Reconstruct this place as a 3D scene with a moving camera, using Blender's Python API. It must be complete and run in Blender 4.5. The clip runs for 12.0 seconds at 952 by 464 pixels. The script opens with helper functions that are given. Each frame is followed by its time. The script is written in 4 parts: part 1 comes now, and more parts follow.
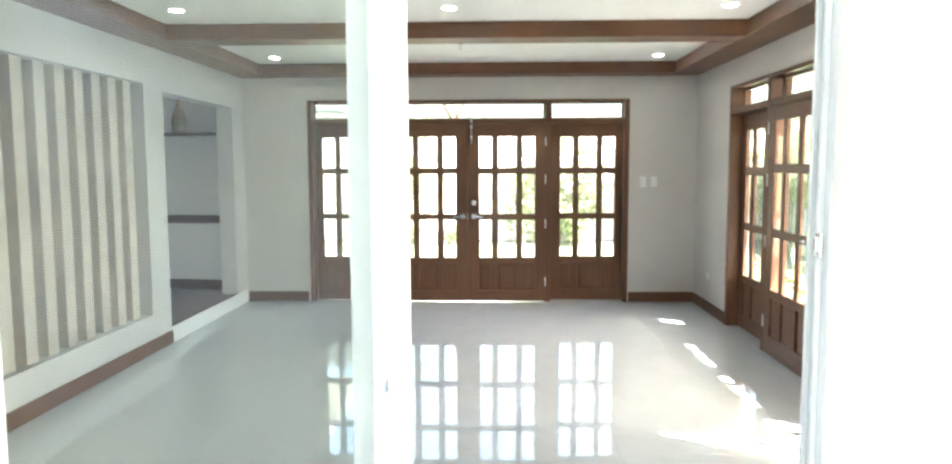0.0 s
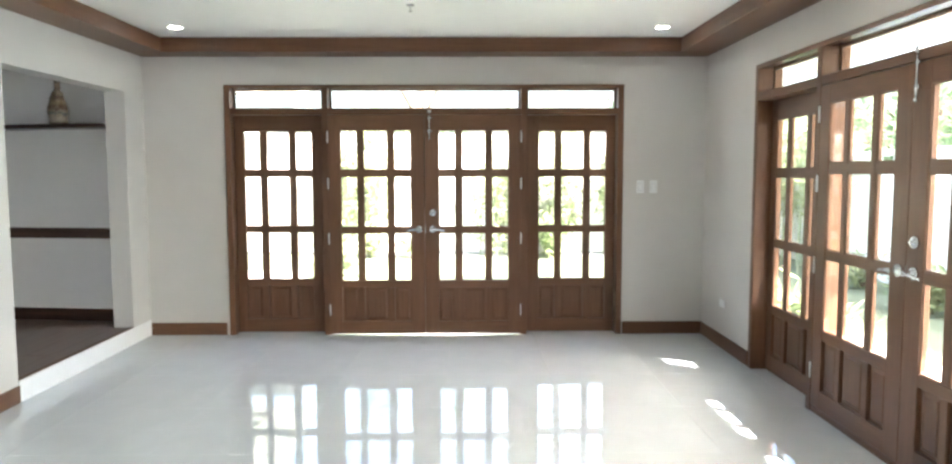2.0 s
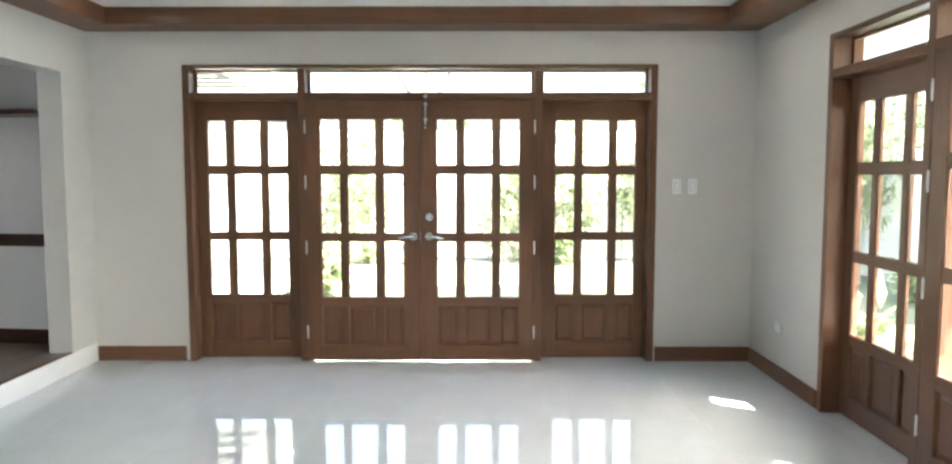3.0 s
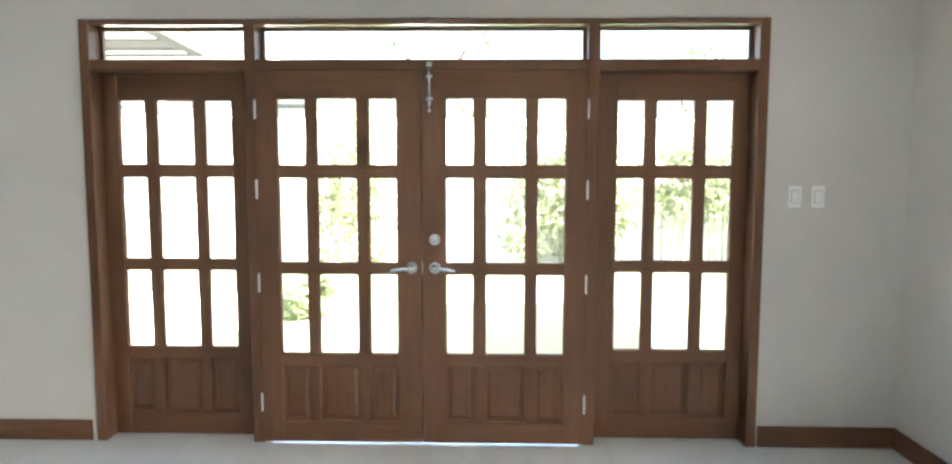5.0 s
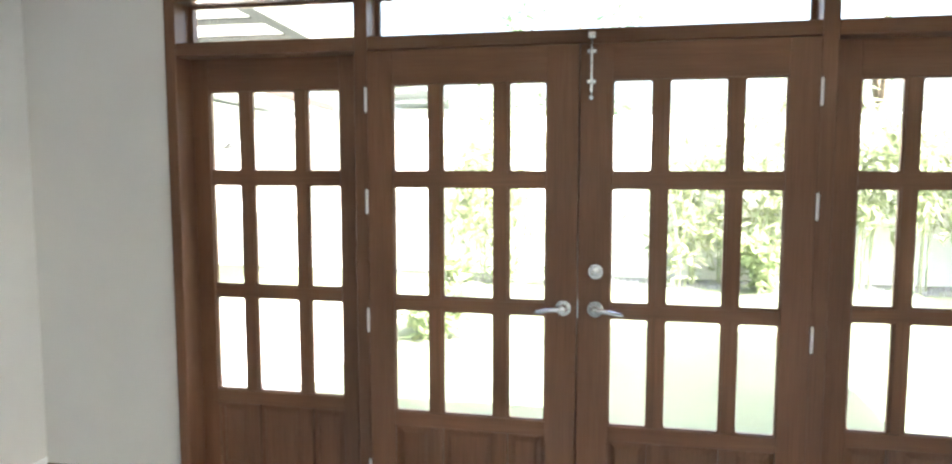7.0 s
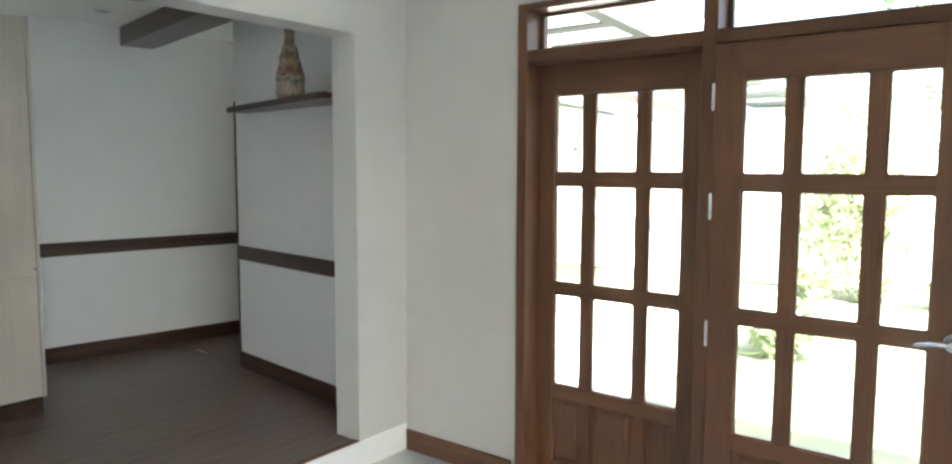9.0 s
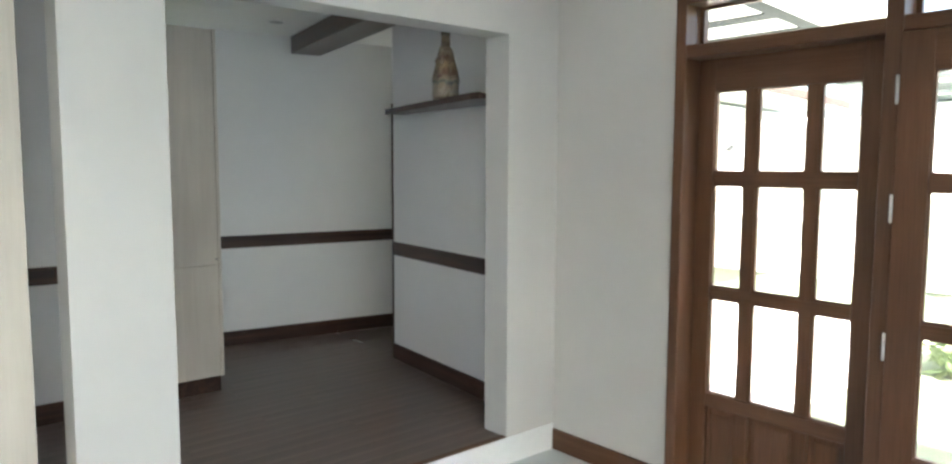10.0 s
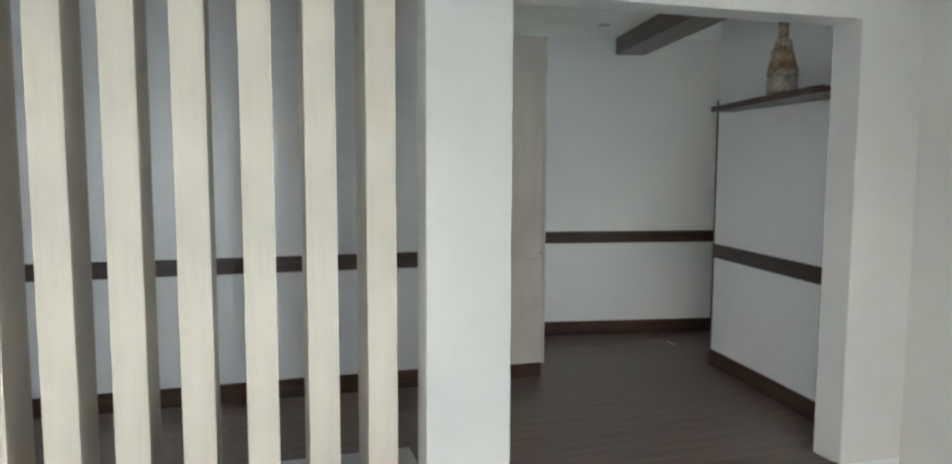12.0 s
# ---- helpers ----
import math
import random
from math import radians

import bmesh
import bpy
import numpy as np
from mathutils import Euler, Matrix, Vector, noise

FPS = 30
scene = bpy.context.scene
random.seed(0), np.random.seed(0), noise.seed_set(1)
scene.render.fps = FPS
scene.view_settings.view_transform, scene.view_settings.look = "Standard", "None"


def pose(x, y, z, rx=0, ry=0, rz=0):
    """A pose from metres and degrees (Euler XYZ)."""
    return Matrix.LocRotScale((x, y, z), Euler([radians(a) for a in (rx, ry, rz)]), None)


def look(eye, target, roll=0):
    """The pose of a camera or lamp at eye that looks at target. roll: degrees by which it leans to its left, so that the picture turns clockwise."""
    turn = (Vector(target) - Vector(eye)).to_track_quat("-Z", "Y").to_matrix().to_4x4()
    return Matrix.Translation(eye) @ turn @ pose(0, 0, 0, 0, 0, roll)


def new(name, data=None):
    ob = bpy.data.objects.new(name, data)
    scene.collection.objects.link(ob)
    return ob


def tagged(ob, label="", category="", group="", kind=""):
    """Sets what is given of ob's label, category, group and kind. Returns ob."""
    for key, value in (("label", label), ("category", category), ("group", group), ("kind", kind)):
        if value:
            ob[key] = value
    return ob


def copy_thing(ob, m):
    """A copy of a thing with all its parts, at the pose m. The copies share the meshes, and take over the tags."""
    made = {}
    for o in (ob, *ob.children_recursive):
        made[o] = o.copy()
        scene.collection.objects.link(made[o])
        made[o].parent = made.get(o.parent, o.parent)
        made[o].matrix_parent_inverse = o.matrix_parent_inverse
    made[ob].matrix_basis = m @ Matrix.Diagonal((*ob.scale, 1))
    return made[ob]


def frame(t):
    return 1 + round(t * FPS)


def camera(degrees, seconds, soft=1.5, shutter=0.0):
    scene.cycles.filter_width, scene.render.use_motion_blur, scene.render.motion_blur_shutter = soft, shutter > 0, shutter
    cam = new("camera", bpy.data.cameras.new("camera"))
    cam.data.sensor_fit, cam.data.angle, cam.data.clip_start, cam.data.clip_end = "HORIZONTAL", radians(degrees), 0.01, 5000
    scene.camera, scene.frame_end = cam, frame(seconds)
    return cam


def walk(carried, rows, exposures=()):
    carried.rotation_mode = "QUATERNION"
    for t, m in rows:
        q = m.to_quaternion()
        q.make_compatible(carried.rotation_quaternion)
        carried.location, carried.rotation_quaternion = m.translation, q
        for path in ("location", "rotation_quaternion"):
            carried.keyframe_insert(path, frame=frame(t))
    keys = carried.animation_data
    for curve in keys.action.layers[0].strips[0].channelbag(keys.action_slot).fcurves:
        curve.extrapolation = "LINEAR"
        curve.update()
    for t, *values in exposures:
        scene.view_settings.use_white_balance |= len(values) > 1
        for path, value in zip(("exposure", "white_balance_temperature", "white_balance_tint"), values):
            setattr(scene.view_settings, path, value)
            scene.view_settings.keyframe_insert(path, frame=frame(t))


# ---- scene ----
cam = camera(66.3, 12.0, soft=2.4)
EXPOSURES = [(0, 3.76, 6500, 10), (1.5, 3.83, 6450, 10), (3.0, 3.73, 6400, 10), (6.0, 3.74, 6350, 10), (9.5, 3.63, 6230, 8), (12.0, 3.54, 6180, 8)]
PATH = [
    (0, (0.352, -8.624, 1.623), (0.293, -6.633, 1.441), -0.2),
    (0.5, (0.386, -8.202, 1.586), (0.382, -6.209, 1.412), -0.2),
    (1, (0.405, -7.802, 1.553), (0.421, -5.808, 1.391), -0.1),
    (1.5, (0.405, -7.445, 1.571), (0.424, -5.452, 1.406), -0.1),
    (2, (0.434, -6.977, 1.567), (0.449, -4.983, 1.403), -0.1),
    (2.5, (0.453, -6.431, 1.565), (0.454, -4.438, 1.395), -0.0),
    (3, (0.48, -5.87, 1.526), (0.469, -3.876, 1.367), -0.0),
    (3.2, (0.478, -5.666, 1.547), (0.464, -3.673, 1.381), 0.0),
    (5, (0.396, -4.06, 1.608), (0.35, -2.07, 1.419), 0.1),
    (5.5, (0.368, -3.674, 1.575), (0.306, -1.682, 1.401), 0.1),
    (6, (0.331, -3.347, 1.602), (0.191, -1.361, 1.413), 0.2),
    (6.5, (0.247, -3.147, 1.622), (0.004, -1.171, 1.429), 0.2),
    (7, (0.196, -3.055, 1.626), (-0.208, -1.106, 1.439), 0.0),
    (8.8, (0.216, -2.995, 1.616), (-0.958, -1.385, 1.438), 0.3),
    (9, (0.166, -2.957, 1.621), (-1.064, -1.39, 1.44), 0.2),
    (9.5, (0.156, -2.969, 1.61), (-1.22, -1.529, 1.433), 0.3),
    (10, (0.142, -2.983, 1.616), (-1.371, -1.687, 1.434), 0.2),
    (10.5, (0.122, -2.993, 1.622), (-1.527, -1.876, 1.434), 0.2),
    (11, (0.111, -3.003, 1.628), (-1.657, -2.088, 1.437), 0.1),
    (11.5, (0.101, -3.004, 1.629), (-1.752, -2.276, 1.438), 0.1),
    (12, (0.14, -3.064, 1.619), (-1.768, -2.495, 1.431), 0.2),
]
walk(cam, [(t, look(eye, target, roll)) for t, eye, target, roll in PATH], EXPOSURES)

# ---- world, sun, exposure ----
SUN_EL, SUN_AZ = radians(41.5), radians(-30.5)
world = bpy.data.worlds.new("world")
scene.world = world
world.use_nodes = True
wn = world.node_tree
sky = wn.nodes.new("ShaderNodeTexSky")
sky.sky_type = "NISHITA"
sky.sun_disc = False
sky.sun_elevation = SUN_EL
sky.sun_rotation = radians(90) - SUN_AZ
sky.dust_density = 7.0
bg = wn.nodes["Background"]
bg.inputs["Strength"].default_value = 0.15
wn.links.new(sky.outputs["Color"], bg.inputs["Color"])
sun_dir = Vector((math.cos(SUN_EL) * math.cos(SUN_AZ), math.cos(SUN_EL) * math.sin(SUN_AZ), math.sin(SUN_EL)))
sun = new("sun", bpy.data.lights.new("sun", "SUN"))
sun.data.energy = 4.5
sun.data.angle = radians(0.5)
sun.data.color = (1.0, 0.965, 0.92)
sun.rotation_mode = "QUATERNION"
sun.rotation_quaternion = sun_dir.to_track_quat("Z", "Y")
scene.view_settings.exposure = 3.45

# area lamp added outside the terrace doors to stand in for sky light
door_sky = bpy.data.lights.new("east_fill", "AREA")
door_sky.shape, door_sky.size, door_sky.size_y, door_sky.energy, door_sky.color = "RECTANGLE", 3.8, 1.9, 4.4, (0.84, 0.95, 1.0)
door_sky.spread = radians(70)
door_fill = new("east_fill", door_sky)
door_fill.matrix_basis = look((2.95, -3.29, 1.25), (-2, -2.6, 0.9))


# ---- materials ----
def material(name, rough=0.5, metal=0.0, coat=0.0):
    m = bpy.data.materials.new(name)
    m.use_nodes = True
    b = m.node_tree.nodes["Principled BSDF"]
    b.inputs["Roughness"].default_value = rough
    b.inputs["Metallic"].default_value = metal
    b.inputs["Coat Weight"].default_value = coat
    return m, m.node_tree, b


def coords(nt, scale, kind="Object"):
    tc = nt.nodes.new("ShaderNodeTexCoord")
    mp = nt.nodes.new("ShaderNodeMapping")
    mp.inputs["Scale"].default_value = scale
    nt.links.new(tc.outputs[kind], mp.inputs["Vector"])
    return mp.outputs["Vector"]


def noise_tex(nt, vec, scale, detail=3.0, dist=0.0):
    n = nt.nodes.new("ShaderNodeTexNoise")
    n.inputs["Scale"].default_value = scale
    n.inputs["Detail"].default_value = detail
    n.inputs["Distortion"].default_value = dist
    nt.links.new(vec, n.inputs["Vector"])
    return n.outputs["Fac"]


def ramp(nt, fac, stops):
    r = nt.nodes.new("ShaderNodeValToRGB")
    els = r.color_ramp.elements
    while len(els) < len(stops):
        els.new(0.5)
    for e, (p, c) in zip(els, stops):
        e.position, e.color = p, (*c, 1)
    nt.links.new(fac, r.inputs["Fac"])
    return r.outputs["Color"]


def mix(nt, a, b, fac, mode="MULTIPLY"):
    m = nt.nodes.new("ShaderNodeMix")
    m.data_type, m.blend_type = "RGBA", mode
    if isinstance(fac, float):
        m.inputs["Factor"].default_value = fac
    else:
        nt.links.new(fac, m.inputs["Factor"])
    nt.links.new(a, m.inputs["A"])
    nt.links.new(b, m.inputs["B"])
    return m.outputs["Result"]


def bump(nt, b, height, strength, dist=0.002):
    n = nt.nodes.new("ShaderNodeBump")
    n.inputs["Strength"].default_value = strength
    n.inputs["Distance"].default_value = dist
    nt.links.new(height, n.inputs["Height"])
    nt.links.new(n.outputs["Normal"], b.inputs["Normal"])


def vary_rough(nt, b, fac, lo, hi):
    m = nt.nodes.new("ShaderNodeMapRange")
    m.inputs["To Min"].default_value, m.inputs["To Max"].default_value = lo, hi
    nt.links.new(fac, m.inputs["Value"])
    nt.links.new(m.outputs["Result"], b.inputs["Roughness"])


def wood(name, axis, dark, mid, light, rough=(0.38, 0.5), coat=0.12, grain=0.6, coat_rough=0.25):
    """Varnished timber, its grain along the axis 0, 1 or 2."""
    m, nt, b = material(name, coat=coat)
    b.inputs["Coat Roughness"].default_value = coat_rough
    b.inputs["Specular IOR Level"].default_value = 0.35
    sc = [26.0, 26.0, 26.0]
    sc[axis] = 1.6
    vec = coords(nt, sc)
    g = noise_tex(nt, vec, 1.0, 4, 0.5)
    sc2 = [160.0, 160.0, 160.0]
    sc2[axis] = 5.0
    fine = noise_tex(nt, coords(nt, sc2), 1.0, 2)
    blot = noise_tex(nt, coords(nt, (1.3, 1.3, 1.3)), 1.0, 2)
    col = ramp(nt, g, [(0.3, dark), (0.5, mid), (0.72, light)])
    col = mix(nt, col, ramp(nt, fine, [(0.32, (0.72, 0.7, 0.68)), (0.62, (1, 1, 1))]), grain)
    col = mix(nt, col, ramp(nt, blot, [(0.3, (0.78, 0.76, 0.74)), (0.7, (1.1, 1.08, 1.05))]), 0.8)
    nt.links.new(col, b.inputs["Base Color"])
    vary_rough(nt, b, g, *rough)
    bump(nt, b, fine, 0.12, 0.001)
    return m


def plaster(name, a, c, rough=0.55, bumpy=0.06):
    m, nt, b = material(name, rough)
    big = noise_tex(nt, coords(nt, (0.9, 0.9, 0.9)), 1.0, 3)
    fine = noise_tex(nt, coords(nt, (1, 1, 1)), 220.0, 2)
    mott = noise_tex(nt, coords(nt, (1, 1, 1)), 7.0, 4)
    col = ramp(nt, big, [(0.3, a), (0.7, c)])
    col = mix(nt, col, ramp(nt, mott, [(0.35, (0.985, 0.985, 0.985)), (0.65, (1, 1, 1))]), 1.0)
    nt.links.new(col, b.inputs["Base Color"])
    vary_rough(nt, b, mott, rough - 0.03, rough + 0.03)
    bump(nt, b, fine, bumpy, 0.001)
    return m


def plain(name, c, rough=0.5, metal=0.0, amount=0.12, scale=30.0, coat=0.0):
    m, nt, b = material(name, rough, metal, coat)
    n = noise_tex(nt, coords(nt, (1, 1, 1)), scale, 4)
    d = tuple(v * (1 - amount) for v in c)
    nt.links.new(ramp(nt, n, [(0.35, d), (0.65, c)]), b.inputs["Base Color"])
    vary_rough(nt, b, n, max(0.02, rough * 0.8), min(1, rough * 1.2))
    return m


BROWN = ((0.134, 0.064, 0.033), (0.152, 0.073, 0.038), (0.172, 0.084, 0.045))
WOOD_X = wood("brown_wood_x", 0, *BROWN)
WOOD_Y = wood("brown_wood_y", 1, *BROWN)
WOOD_Z = wood("brown_wood_z", 2, *BROWN)
WOOD_GLOSS = wood("glossy_brown_wood", 0, *BROWN, coat=1.0, coat_rough=0.06)
DARK = ((0.03, 0.014, 0.009), (0.055, 0.026, 0.017), (0.085, 0.04, 0.026))
DARK_X = wood("dark_wood_x", 0, *DARK, rough=(0.3, 0.4), coat=0.3, coat_rough=0.12)
DARK_Y = wood("dark_wood_y", 1, *DARK)
CREAM = ((0.59, 0.538, 0.468), (0.62, 0.569, 0.497), (0.645, 0.595, 0.523))
CREAM_Z = wood("cream_wood", 2, *CREAM, rough=(0.4, 0.5), coat=0.1, grain=0.15)
WALL = plaster("wall_paint", (0.568, 0.55, 0.525), (0.615, 0.597, 0.57))
NICHE = plaster("niche_paint", (0.765, 0.757, 0.737), (0.805, 0.797, 0.78), rough=0.3)
NICHE.node_tree.nodes["Principled BSDF"].inputs["Coat Weight"].default_value = 0.6
NICHE.node_tree.nodes["Principled BSDF"].inputs["Coat Roughness"].default_value = 0.3
CEIL = plaster("ceiling_paint", (0.84, 0.85, 0.83), (0.87, 0.88, 0.86))
EXT = plaster("exterior_paint", (0.78, 0.78, 0.77), (0.84, 0.84, 0.82), rough=0.8, bumpy=0.3)
ALU = plain("white_aluminium", (0.64, 0.69, 0.7), 0.3, amount=0.04, coat=0.2)
RUBBER = plain("black_gasket", (0.03, 0.03, 0.03), 0.7)
HINGE = plain("zinc_plated_steel", (0.78, 0.78, 0.78), 0.45, 0.35, amount=0.06)
STEEL = plain("brushed_steel", (0.72, 0.74, 0.75), 0.24, 1.0, amount=0.1, scale=90)
PLASTIC = plain("white_plastic", (0.82, 0.83, 0.83), 0.35, amount=0.03)
GROUT = plain("pale_grout", (0.72, 0.72, 0.71), 0.8)
ROOFING = plain("grey_roofing", (0.075, 0.095, 0.1), 0.6)
FASCIA = plain("brown_fascia", (0.05, 0.03, 0.023), 0.6)
STRIP = plain("grey_green_soffit_strip", (0.012, 0.017, 0.018), 0.7)
BUFF = plain("buff_soffit_board", (0.04, 0.036, 0.034), 0.7)


def tile_material():
    m, nt, b = material("polished_porcelain", 0.015)
    b.inputs["IOR"].default_value = 1.9
    v = noise_tex(nt, coords(nt, (0.6, 0.6, 0.6), "Object"), 3.0, 5, 1.2)
    col = ramp(nt, v, [(0.35, (0.62, 0.665, 0.682)), (0.65, (0.675, 0.718, 0.73))])
    oi = nt.nodes.new("ShaderNodeObjectInfo")
    col = mix(nt, col, ramp(nt, oi.outputs["Random"], [(0, (0.988, 0.988, 0.988)), (1, (1, 1, 1))]), 1.0)
    nt.links.new(col, b.inputs["Base Color"])
    vary_rough(nt, b, noise_tex(nt, coords(nt, (1, 1, 1)), 5.0, 4), 0.006, 0.028)
    return m


TILE = tile_material()


def laminate_material():
    m, nt, b = material("dark_laminate", 0.3)
    vec = coords(nt, (20.0, 0.8, 20.0))
    g = noise_tex(nt, vec, 1.0, 4, 0.3)
    col = ramp(nt, g, [(0.3, (0.1, 0.066, 0.052)), (0.5, (0.145, 0.1, 0.08)), (0.7, (0.205, 0.145, 0.118))])
    oi = nt.nodes.new("ShaderNodeObjectInfo")
    col = mix(nt, col, ramp(nt, oi.outputs["Random"], [(0, (0.93, 0.93, 0.93)), (1, (1.05, 1.05, 1.05))]), 1.0)
    nt.links.new(col, b.inputs["Base Color"])
    vary_rough(nt, b, g, 0.24, 0.36)
    return m


LAMINATE = laminate_material()


def glass_material(name, tint):
    m = bpy.data.materials.new(name)
    m.use_nodes = True
    nt = m.node_tree
    nt.nodes.clear()
    out = nt.nodes.new("ShaderNodeOutputMaterial")
    tr = nt.nodes.new("ShaderNodeBsdfTransparent")
    gl = nt.nodes.new("ShaderNodeBsdfGlossy")
    lw = nt.nodes.new("ShaderNodeLayerWeight")
    lw.inputs["Blend"].default_value = 0.5
    pw = nt.nodes.new("ShaderNodeMath")
    pw.operation = "POWER"
    pw.inputs[1].default_value = 5.0
    fr = nt.nodes.new("ShaderNodeMapRange")
    fr.inputs["To Min"].default_value, fr.inputs["To Max"].default_value = 0.022, 0.7
    nt.links.new(lw.outputs["Facing"], pw.inputs[0])
    nt.links.new(pw.outputs[0], fr.inputs["Value"])
    mx = nt.nodes.new("ShaderNodeMixShader")
    tr.inputs["Color"].default_value = (*tint, 1)
    gl.inputs["Roughness"].default_value = 0.0
    nt.links.new(fr.outputs[0], mx.inputs[0])
    nt.links.new(tr.outputs[0], mx.inputs[1])
    nt.links.new(gl.outputs[0], mx.inputs[2])
    nt.links.new(mx.outputs[0], out.inputs[0])
    return m


GLASS = glass_material("clear_glass", (0.97, 0.98, 0.975))
GREEN_GLASS = glass_material("tinted_glass", (0.93, 0.953, 0.942))


def glow(name, c, s):
    m, nt, b = material(name, 0.4)
    b.inputs["Base Color"].default_value = (0.9, 0.9, 0.9, 1)
    b.inputs["Emission Color"].default_value = (*c, 1)
    b.inputs["Emission Strength"].default_value = s
    return m


DULL = plain("dull_grey_diffuser", (0.35, 0.36, 0.37), 0.4)
LAMP_ON = glow("lit_diffuser", (1.0, 0.97, 0.9), 6.0)


def leaf_material(name, a, c):
    m, nt, b = material(name, 0.5)
    geo = nt.nodes.new("ShaderNodeNewGeometry")
    col = ramp(nt, geo.outputs["Random Per Island"], [(0, a), (1, c)])
    nt.links.new(col, b.inputs["Base Color"])
    tr = nt.nodes.new("ShaderNodeBsdfTranslucent")
    nt.links.new(col, tr.inputs["Color"])
    mx = nt.nodes.new("ShaderNodeMixShader")
    mx.inputs[0].default_value = 0.45
    nt.links.new(b.outputs[0], mx.inputs[1])
    nt.links.new(tr.outputs[0], mx.inputs[2])
    nt.links.new(mx.outputs[0], nt.nodes["Material Output"].inputs["Surface"])
    return m


LEAF = leaf_material("bamboo_leaf", (0.2, 0.24, 0.14), (0.46, 0.5, 0.31))
LEAF2 = leaf_material("shrub_leaf", (0.16, 0.21, 0.11), (0.38, 0.43, 0.24))
TREE_LEAF = leaf_material("tree_leaf", (0.09, 0.15, 0.08), (0.22, 0.29, 0.16))
CANE = plain("bamboo_cane", (0.32, 0.36, 0.24), 0.5, scale=12)
BARK = plain("bark", (0.12, 0.09, 0.06), 0.9, amount=0.5)
STONE = plain("grey_pebble", (0.28, 0.29, 0.3), 0.8, amount=0.5, scale=12)


def lawn_material():
    m, nt, b = material("lawn", 0.9)
    big = noise_tex(nt, coords(nt, (1, 1, 1)), 0.7, 4)
    fine = noise_tex(nt, coords(nt, (1, 1, 1)), 60.0, 4)
    col = ramp(nt, big, [(0.3, (0.15, 0.18, 0.12)), (0.7, (0.2, 0.23, 0.16))])
    col = mix(nt, col, ramp(nt, fine, [(0.3, (0.6, 0.6, 0.6)), (0.7, (1.2, 1.2, 1.1))]), 1.0)
    nt.links.new(col, b.inputs["Base Color"])
    bump(nt, b, fine, 0.6, 0.03)
    return m


LAWN = lawn_material()
# for paving out of view, darker than PAVING so less light bounces indoors
PORCH = plaster("grey_porch_paving", (0.4, 0.39, 0.37), (0.47, 0.46, 0.44), rough=0.7, bumpy=0.3)
PAVING = plaster("pale_paving", (0.55, 0.54, 0.51), (0.65, 0.64, 0.61), rough=0.7, bumpy=0.3)


# ---- mesh helpers ----
def mesh_of(name, bm, mat, smooth=False):
    me = bpy.data.meshes.new(name)
    bm.to_mesh(me)
    bm.free()
    if smooth:
        for p in me.polygons:
            p.use_smooth = True
    me.materials.append(mat)
    return me


def part(name, bm, mat, parent=None, label="", smooth=False):
    ob = new(name, mesh_of(name, bm, mat, smooth))
    ob.parent = parent
    return tagged(ob, label)


def structure(name, bm, mat, label="", category="", smooth=False):
    return tagged(part(name, bm, mat, None, label, smooth), category=category, kind="structure")


def thing(name, m, label, category, group="", kind=""):
    ob = new(name)
    ob.empty_display_size = 0.1
    ob.matrix_basis = m
    return tagged(ob, label, category, group, kind)


def box(x0, x1, y0, y1, z0, z1, bevel=0.0, bm=None, seg=1):
    own = bmesh.new()
    bmesh.ops.create_cube(own, size=1)
    for v in own.verts:
        v.co = Vector((x0 + (v.co.x + 0.5) * (x1 - x0), y0 + (v.co.y + 0.5) * (y1 - y0), z0 + (v.co.z + 0.5) * (z1 - z0)))
    if bevel:
        bmesh.ops.bevel(own, geom=own.edges[:], offset=bevel, segments=seg, affect="EDGES")
    if bm is None:
        return own
    join(bm, own)
    return bm


def join(bm, other, m=None):
    me = bpy.data.meshes.new("tmp")
    if m is not None:
        other.transform(m)
    other.to_mesh(me)
    other.free()
    bm.from_mesh(me)
    bpy.data.meshes.remove(me)


def cyl(r, depth, m=None, seg=24, r2=None, bevel=0.0):
    bm = bmesh.new()
    bmesh.ops.create_cone(bm, cap_ends=True, segments=seg, radius1=r, radius2=r if r2 is None else r2, depth=depth)
    if bevel:
        bmesh.ops.bevel(bm, geom=[e for e in bm.edges if len(e.link_faces) == 2 and any(len(f.verts) > 4 for f in e.link_faces)],
                        offset=bevel, segments=2, affect="EDGES")
    if m is not None:
        bm.transform(m)
    return bm


def lathe(profile, seg=20, m=None):
    """A turned shape from (radius, height) pairs."""
    bm = bmesh.new()
    rings = []
    for r, z in profile:
        rings.append([bm.verts.new((r * math.cos(2 * math.pi * k / seg), r * math.sin(2 * math.pi * k / seg), z)) for k in range(seg)])
    for a, b in zip(rings, rings[1:]):
        for k in range(seg):
            bm.faces.new((a[k], a[(k + 1) % seg], b[(k + 1) % seg], b[k]))
    bm.faces.new(rings[0][::-1])
    bm.faces.new(rings[-1])
    if m is not None:
        bm.transform(m)
    return bm


